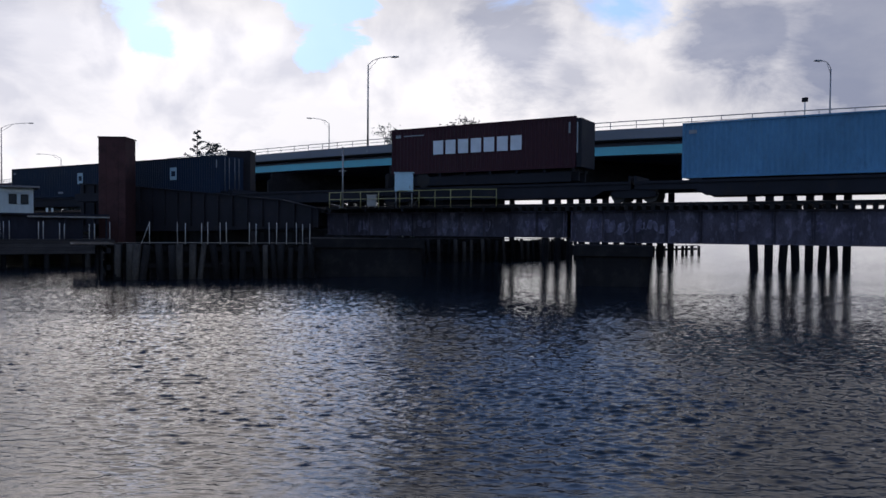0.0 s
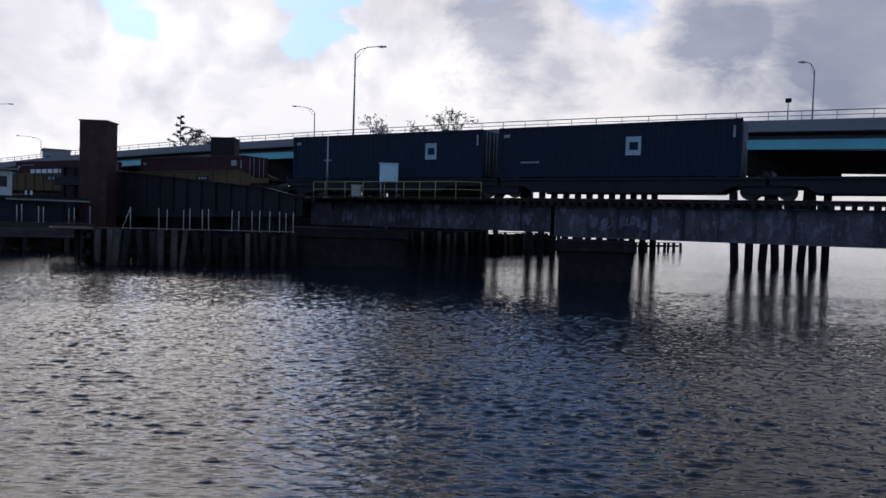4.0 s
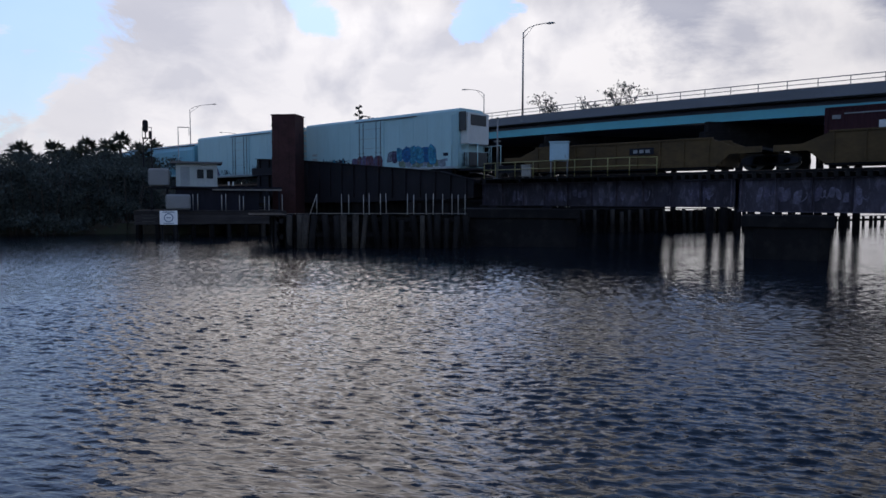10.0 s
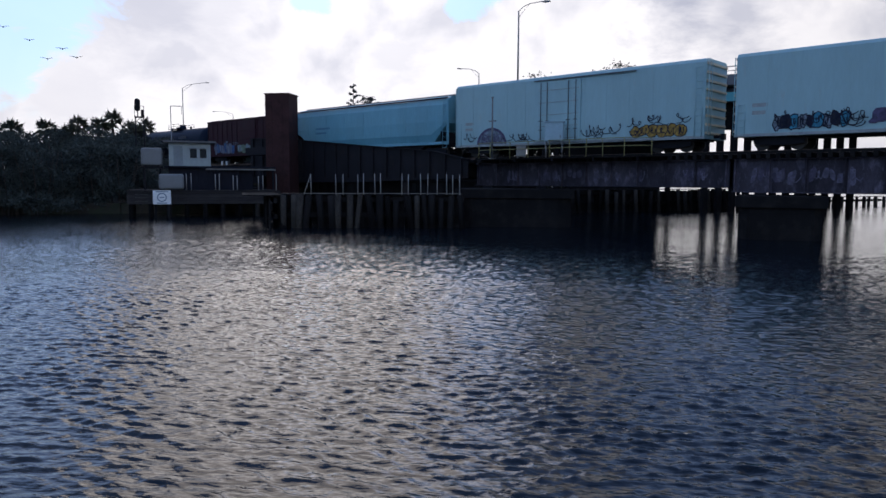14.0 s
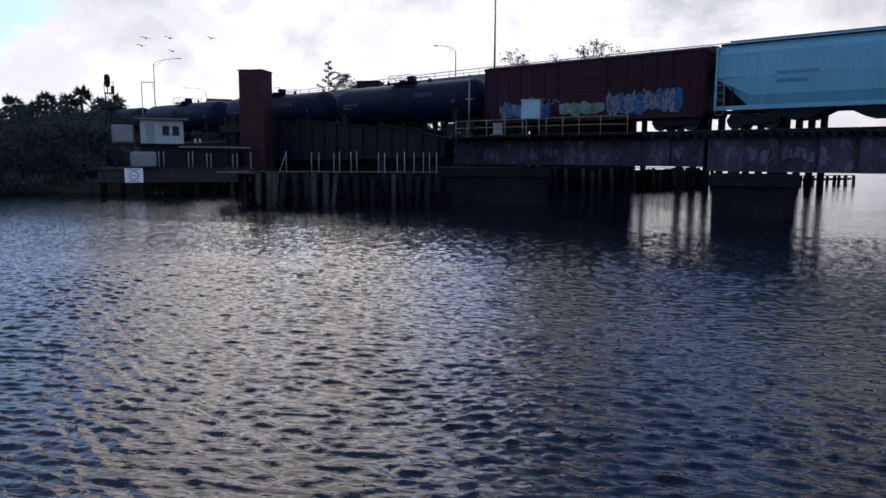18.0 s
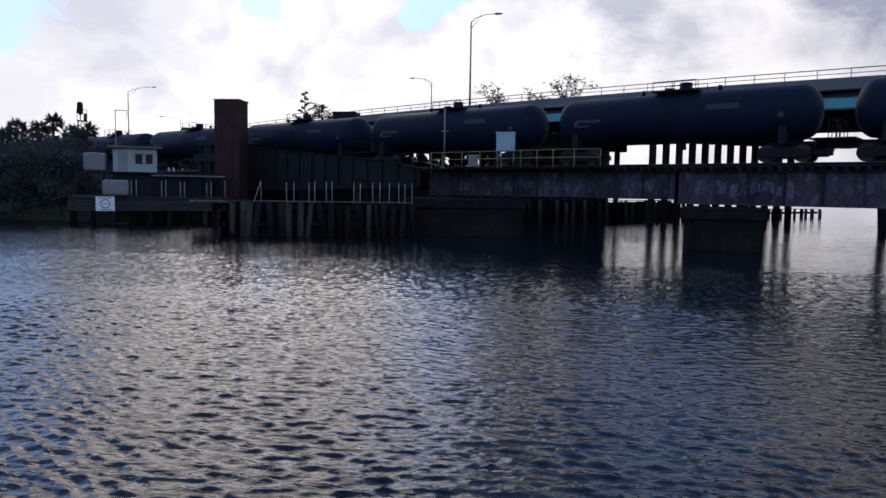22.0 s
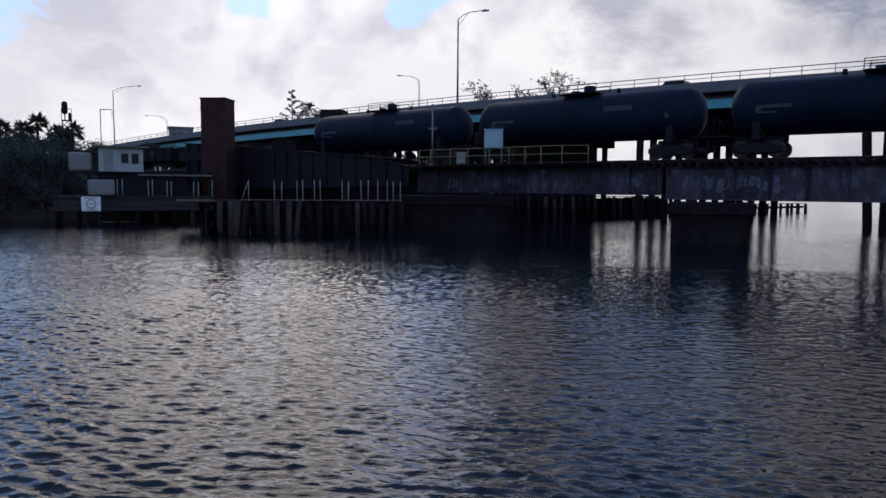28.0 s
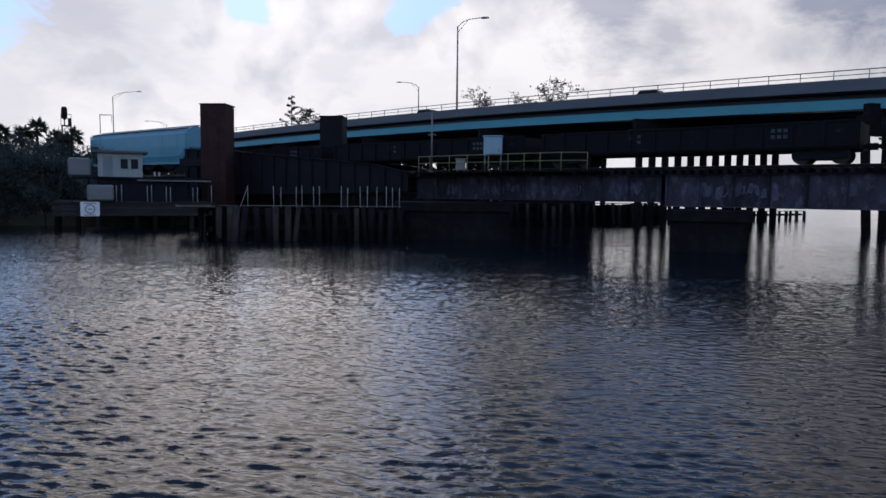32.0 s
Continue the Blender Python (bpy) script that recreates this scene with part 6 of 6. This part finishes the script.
def boxcar(s0, s1):
    t = rolling("boxcar", (s0 + s1) / 2, "dark red boxcar with pale blue graffiti along its flank", "boxcar")
    h = (s1 - s0) / 2
    m = mat("boxcar_red", (0.037, 0.013, 0.021), 0.6, 0, 0.25, 2.0, 25, 0.05, stain=(0.028, 0.012, 0.015), stain_at=(0.5, 0.75), stretch=(2, 1, 0.5), spec=0.12)
    a, b = 5.5 - RAIL_Z, 9.05 - RAIL_Z
    bm = bm_new()
    prism(bm, [(-1.46, a), (1.46, a), (1.46, b), (0.8, b + 0.2), (0, b + 0.27), (-0.8, b + 0.2), (-1.46, b)], "x", -h, h)
    part("body", bm, m, t)
    for y, o in ((-1.46, -1), (1.46, 1)):
        for i in range(17):
            x = -h + 0.1 + i * (2 * h - 0.2) / 16
            if abs(x) > 1.7:
                boxpart("side_post", t, m, x - 0.05, x + 0.05, min(y, y + o * 0.05), max(y, y + o * 0.05), a + 0.2, b - 0.12, 0.01)
        boxpart("side_sill", t, m, -h, h, min(y, y + o * 0.06), max(y, y + o * 0.06), a - 0.15, a + 0.17, 0.01)
        boxpart("top_chord", t, m, -h, h, min(y, y + o * 0.06), max(y, y + o * 0.06), b - 0.1, b + 0.03, 0.01)
        d = boxpart("sliding_door", t, m, -1.6, 1.6, min(y + o * 0.05, y + o * 0.1), max(y + o * 0.05, y + o * 0.1), a + 0.2, b - 0.15, 0.01)
        for z in (a + 0.8, a + 1.6, a + 2.4):
            boxpart("door_rib", d, m, -1.5, 1.5, min(y + o * 0.103, y + o * 0.14), max(y + o * 0.103, y + o * 0.14), z, z + 0.08)
        ladder(t, h - 0.5, y + o * 0.1, a - 0.2, b - 0.1, m=m)
        ladder(t, -h + 0.1, y + o * 0.1, a - 0.2, a + 1.4, m=m)
    for s in (-1, 1):
        for i in range(7):
            z = a + 0.3 + i * (b - a - 0.5) / 6
            boxpart("end_rib", t, m, min(s * h, s * (h + 0.08)), max(s * h, s * (h + 0.08)), -1.35, 1.35, z - 0.08, z + 0.08, 0.02)
        truck(t, s * (h - 2.0))
        coupler(t, s * h)
    boxpart("centre_sill", t, CAR_BLACK, -h, h, -0.3, 0.3, a - 0.2, a - 0.01)
    graffiti(t, -6.3, -2.4, a + 0.1, a + 1.2, 8, (PURPLE_SPRAY, PALE_SPRAY, BLUE_SPRAY, GREY_SPRAY), 41, y=-1.515)
    graffiti(t, -1.6, 1.5, a + 0.2, a + 1.0, 4, (GREEN_SPRAY, GREY_SPRAY, GREEN_SPRAY), 42, y=-1.605)
    graffiti(t, 1.7, 6.35, a + 0.1, a + 1.5, 12, (PURPLE_SPRAY, PALE_SPRAY, GREY_SPRAY, BLUE_SPRAY), 43, y=-1.515)
    tags(t, 2.0, 6.2, a + 0.1, a + 1.65, 16, PALE_SPRAY, 45, y=-1.535)
    tags(t, -6.2, -2.6, a + 0.1, a + 1.3, 10, PALE_SPRAY, 46, y=-1.535)
    tags(t, -6.0, 6.4, a + 0.9, a + 1.5, 14, PALE_SPRAY, 44, y=-1.52)
    return t


boxcar(-188.35, -172.85)


TANK_BLACK = mat("tank_black", (0.0078, 0.0145, 0.032), 0.5, 0, 0.3, 2.5, 20, 0.03, spec=0.08, stain=(0.010, 0.012, 0.018), stain_at=(0.6, 0.85), stretch=(1, 1, 0.4))


def tank_car(s0, s1):
    t = rolling("tank_car", (s0 + s1) / 2, "glossy black tank car with a valve platform on top", "tank car", "tank cars of the train")
    h = (s1 - s0) / 2 - 0.75
    r, c = 1.47, 7.28 - RAIL_Z
    bm = bm_new()
    prof = [(-h, 0.02), (-h + 0.06, 0.55), (-h + 0.2, 0.95), (-h + 0.42, 1.25), (-h + 0.7, 1.43), (-h + 0.95, r)]
    prof = prof + [(-x, y) for x, y in reversed(prof)]
    n = 36
    rings = [[bm.verts.new((x, q * math.cos(2 * math.pi * k / n), c + q * math.sin(2 * math.pi * k / n))) for k in range(n)] for x, q in prof]
    for p, q in zip(rings, rings[1:]):
        for k in range(n):
            bm.faces.new((p[k], p[(k + 1) % n], q[(k + 1) % n], q[k])).smooth = True
    bm.faces.new(rings[0])
    bm.faces.new(rings[-1][::-1])
    bmesh.ops.recalc_face_normals(bm, faces=bm.faces[:])
    part("tank", bm, TANK_BLACK, t)
    for x in (-h * 0.62, -h * 0.2, h * 0.2, h * 0.62):
        bm = bm_new()
        ring = [(1.476 * math.cos(2 * math.pi * k / n), 1.476 * math.sin(2 * math.pi * k / n)) for k in range(n)]
        a = [bm.verts.new((x - 0.03, y, c + z)) for y, z in ring]
        b = [bm.verts.new((x + 0.03, y, c + z)) for y, z in ring]
        for k in range(n):
            bm.faces.new((a[k], a[(k + 1) % n], b[(k + 1) % n], b[k]))
        part("weld_band", bm, TANK_BLACK, t)
    for s in (-1, 1):
        e = s * (h + 0.7)
        boxpart("stub_sill", t, CAR_BLACK, min(e, s * (h - 2.6)), max(e, s * (h - 2.6)), -0.3, 0.3, 0.72, 1.12)
        bm = bm_new()
        prism(bm, [(-1.4, 0.95), (1.4, 0.95), (1.42, 1.9), (1.1, 1.55), (0, 1.25), (-1.1, 1.55), (-1.42, 1.9)], "x", s * (h - 1.6) - 0.2, s * (h - 1.6) + 0.2)
        part("saddle", bm, CAR_BLACK, t)
        boxpart("end_walk", t, CAR_BLACK, min(e, s * (h - 0.3)), max(e, s * (h - 0.3)), -1.45, 1.45, 1.125, 1.2)
        bm = bm_new()
        for y in (-1.4, -0.5, 0.5, 1.4):
            rod(bm, (s * (h + 0.55), y, 1.2), (s * (h + 0.55), y, 2.15), 0.022, 6)
        rod(bm, (s * (h + 0.55), -1.4, 2.15), (s * (h + 0.55), 1.4, 2.15), 0.022, 6)
        part("end_railing", bm, CAR_BLACK, t)
        truck(t, s * (h - 1.6))
        coupler(t, e)
        if s > 0:
            # brake gear under the end platform
            bm = bm_new()
            box(bm, h - 0.2, h + 0.5, -0.75, 0.75, 0.62, 0.72)
            rod(bm, (h - 0.1, -0.9, 0.45), (h + 0.55, -0.9, 0.45), 0.2, 14)
            rod(bm, (h - 0.25, -0.3, 0.5), (h + 0.6, -0.3, 0.5), 0.16, 12)
            for x in (h - 0.05, h + 0.5):
                box(bm, x - 0.03, x + 0.03, -1.1, 0.3, 0.42, 1.12)
            part("brake_gear", bm, CAR_BLACK, t)
        boxpart("placard", t, MATS["dim_marking"] if "dim_marking" in MATS else mat("dim_marking", (0.024, 0.031, 0.048), 0.6), s * (h - 1.7) - 0.14, s * (h - 1.7) + 0.14, -1.53, -1.515, c - 0.35, c - 0.07)
        boxpart("placard_arm", t, CAR_BLACK, s * (h - 1.7) - 0.03, s * (h - 1.7) + 0.03, -1.512, -1.4, c - 0.25, c - 0.15)
    # dome platform
    top = c + r
    boxpart("platform", t, CAR_BLACK, -1.3, 1.3, -1.0, 1.0, top + 0.01, top + 0.06)
    bm = bm_new()
    rod(bm, (0.35, 0, top - 0.1), (0.35, 0, top + 0.55), 0.36, 18)
    part("valve_housing", bm, TANK_BLACK, t)
    bm = bm_new()
    rod(bm, (-0.6, 0, top - 0.1), (-0.6, 0, top + 0.3), 0.3, 16)
    part("manway", bm, TANK_BLACK, t)
    for y in (-0.95, 0.95):
        bm = bm_new()
        for x in (-1.25, 0, 1.25):
            rod(bm, (x, y, top + 0.05), (x, y, top + 0.58), 0.022, 6)
        rod(bm, (-1.25, y, top + 0.58), (1.25, y, top + 0.58), 0.022, 6)
        rod(bm, (-1.25, y, top + 0.32), (1.25, y, top + 0.32), 0.018, 6)
        part("platform_railing", bm, CAR_BLACK, t)
        ladder(t, -0.25, y * 1.6, c - 0.75, top - 0.75, 0.45)
    for x in (2.3, -2.2):
        bm = bm_new()
        rod(bm, (x, 0, top - 0.05), (x, 0, top + 0.28), 0.12, 10)
        part("vent", bm, CAR_BLACK, t)
    bm = bm_new()
    rod(bm, (0.3, 0, c - r - 0.35), (0.3, 0, c - r + 0.1), 0.2, 12)
    part("bottom_outlet", bm, CAR_BLACK, t)
    boxpart("lettering_bar", t, mat("dim_marking", (0.024, 0.031, 0.048), 0.6), -h + 1.6, -h + 3.3, -1.475, -1.466, c - 0.12, c + 0.06)
    boxpart("lettering_bar", t, MATS["dim_marking"], -h + 1.6, -h + 2.6, -1.475, -1.46, c - 0.38, c - 0.28)
    boxpart("lettering_bar", t, mat("dim_marking", (0.024, 0.031, 0.048), 0.6), 2.0, 3.8, -1.475, -1.455, c + 0.25, c + 0.55)
    return t


first = tank_car(-205.4, -188.7)
for i in range(1, 7):
    s = -197.05 - 16.68 * i
    CARS.append((copy_thing(first, on_track(s, 1.5, RAIL_Z)), s))


def gondola(s0, s1):
    t = rolling("gondola_car", (s0 + s1) / 2, "low dark gondola car with ribbed rusty sides", "gondola car", "gondola cars of the train")
    h = (s1 - s0) / 2
    m = mat("gondola_paint", (0.0105, 0.0105, 0.014), 0.65, 0, 0.4, 1.5, stain=(0.06, 0.056, 0.064), stain_at=(0.6, 0.75), spec=0.12)
    a, b = 5.45 - RAIL_Z, 6.65 - RAIL_Z
    for y, o in ((-1.45, -1), (1.45, 1)):
        boxpart("side_wall", t, m, -h, h, y - 0.04, y + 0.04, a, b, 0.01)
        boxpart("top_chord", t, m, -h, h, y - 0.09, y + 0.09, b + 0.003, b + 0.1, 0.01)
        for i in range(13):
            x = -h + 0.15 + i * (2 * h - 0.3) / 12
            boxpart("side_post", t, m, x - 0.08, x + 0.08, min(y + o * 0.043, y + o * 0.13), max(y + o * 0.043, y + o * 0.13), a, b, 0.01)
        dim = mat("dim_number", (0.085, 0.1, 0.125), 0.7, 0, 0.5, 0.3, spec=0.1)
        p, q = min(y + o * 0.04, y + o * 0.046), max(y + o * 0.04, y + o * 0.046)
        for i, wide in ((4, 1), (9, 3)):
            x = -h + 0.6 + i * (2 * h - 0.3) / 12
            for k in range(wide):
                for z in (b - 0.3, b - 0.62):
                    boxpart("number_bar", t, dim, x + k * 0.3, x + k * 0.3 + 0.2, p, q, z - 0.09, z + 0.09)
    boxpart("floor", t, m, -h, h, -1.4, 1.4, a - 0.1, a + 0.03)
    boxpart("centre_sill", t, CAR_BLACK, -h, h, -0.3, 0.3, a - 0.22, a - 0.105)
    for s in (-1, 1):
        boxpart("end_wall", t, m, min(s * h, s * (h - 0.08)), max(s * h, s * (h - 0.08)), -1.4, 1.4, a + 0.035, b)
        truck(t, s * (h - 1.8))
        coupler(t, s * h)
    return t


gondola(-323.9, -306.2)
gondola(-342.9, -325.2)
gondola(-361.8, -344.2)
hopper(-383.0, -363.3, "light blue covered hopper car following the gondolas")

# ---- birds and road traffic ----
MOVERS = []
# bearing and elevation at 13 s and at 19 s, then shifts of the flight before, and the distance
BIRDS = (((43.1, 8.9), (31.2, 8.1), 0, 0, 82), ((42.8, 8.3), (29.4, 8.3), 2, 1, 80), ((46.0, 9.6), (29.0, 7.2), 5, 2, 86), ((47.5, 10.4), (31.1, 7.4), 7, 1, 90), ((45.0, 8.0), (26.1, 8.5), 3, -1, 84))


def bird(path, label, span=0.55):
    """A gull: body and two bent wings. path: seconds, bearing, elevation, distance."""
    t = thing("gull", pose(0, 0, 0), label, "bird", "flying gulls")
    m = mat("gull_dark", (0.10, 0.10, 0.11), 0.7)
    bm = bm_new()
    rod(bm, (-0.2, 0, 0), (0.05, 0, 0.02), 0.03, 8, 0.07)
    rod(bm, (0.05, 0, 0.02), (0.24, 0, 0.03), 0.07, 8, 0.02)
    part("body", bm, m, t)
    for s in (-1, 1):
        bm = bm_new()
        prism(bm, [(0.1, 0.0), (-0.06, 0.0), (-0.1, s * span * 0.55), (-0.2, s * span * 1.05), (0.02, s * span * 0.6)], "z", -0.008, 0.008)
        for v in bm.verts:
            k = abs(v.co.y) / span
            v.co.z += 0.22 * k if k < 0.7 else 0.154 + 0.02 * k
        part("wing", bm, m, t)
    rows = []
    for i, (sec, az, el, d) in enumerate(path):
        x, y, z = -d * math.sin(radians(az)), d * math.cos(radians(az)), 2.9 + d * math.tan(radians(el))
        rows.append((sec, pose(x, y, z, 8 * math.sin(i * 2.1), -6, -25 + 20 * math.sin(i * 1.3))))
    MOVERS.append((t, rows))
    return t


def flight(a, b, dx, dz, d):
    """A glide past: far off to the left before, over the bank in between, up and away after."""
    return [(0, 95 + dx, 13 + dz, d + 60), (6, 72 + dx, 12 + dz, d + 25), (11, 52 + dx, a[1] + 1, d + 5), (13, *a, d), (16, (a[0] * 0.5 + b[0] * 0.5), (a[1] + b[1]) * 0.5 + 0.6, d), (19, *b, d), (21, b[0] - 3, b[1] + 6, d + 10), (24, b[0] - 6, b[1] + 18, d + 40), (32, b[0] - 10, 38, d + 160)]


for a, b, dx, dz, d in BIRDS:
    bird(flight(a, b, dx, dz, d), "dark gull gliding over the river bank")


def road_car(q_at, t_at, color, label):
    t = thing("car", on_road(0, 3.4, 0), label, "car", "cars on the road bridge")
    m = mat("car_paint_%.2f" % color[0], color, 0.3, 0.2, 0.05, 1.0, bump=0)
    glass = mat("dark_window_glass", (0.02, 0.025, 0.03), 0.08)
    bm = bm_new()
    prism(bm, [(-2.2, 0.3), (2.2, 0.3), (2.25, 0.7), (1.2, 0.88), (-2.1, 0.92), (-2.25, 0.6)], "y", -0.88, 0.88)
    bmesh.ops.bevel(bm, geom=bm.edges[:], offset=0.06, segments=2, affect="EDGES")
    part("body", bm, m, t)
    bm = bm_new()
    prism(bm, [(-1.8, 0.9), (1.15, 0.87), (0.45, 1.38), (-1.25, 1.4)], "y", -0.76, 0.76)
    part("glasshouse", bm, glass, t)
    bm = bm_new()
    prism(bm, [(-1.35, 1.395), (0.5, 1.375), (0.35, 1.46), (-1.15, 1.49)], "y", -0.74, 0.74)
    part("roof", bm, m, t)
    for x in (-1.35, 1.35):
        for y in (-0.8, 0.8):
            w = bm_new()
            rod(w, (x, y - 0.1, 0.32), (x, y + 0.1, 0.32), 0.32, 18)
            w = part("wheel", w, mat("tyre_rubber", (0.015, 0.015, 0.015), 0.85), t)
            r = bm_new()
            rod(r, (x, y - 0.11, 0.32), (x, y + 0.11, 0.32), 0.19, 12)
            part("rim", r, galv(), w)
    rows = []
    for k in (0, 8, 16, 24, 28, 32):
        q = q_at + 15.0 * (k - t_at)
        rows.append((k, on_road(q, 3.4, rail_top(max(-190, min(140, q))) - 1.447)))
    MOVERS.append((t, rows))
    return t


road_car(24.5, 28, (0.1, 0.11, 0.13), "dark grey car driving over the road bridge")
road_car(-7.5, 32, (0.05, 0.06, 0.08), "black car driving over the road bridge")
road_car(22.0, 32, (0.3, 0.31, 0.32), "silver car driving over the road bridge")


# ---- what moves ----
def motions():
    for t, sigma in CARS:
        walk(t, [(k, on_track(sigma + train_s(k), 1.5, RAIL_Z)) for k in (0, 4, 8, 12, 16, 20, 21, 22.5, 24, 25.5, 28, 30, 32)])
    for t, rows in MOVERS:
        walk(t, rows)
    walk(water, WATER_DRIFT)


motions()
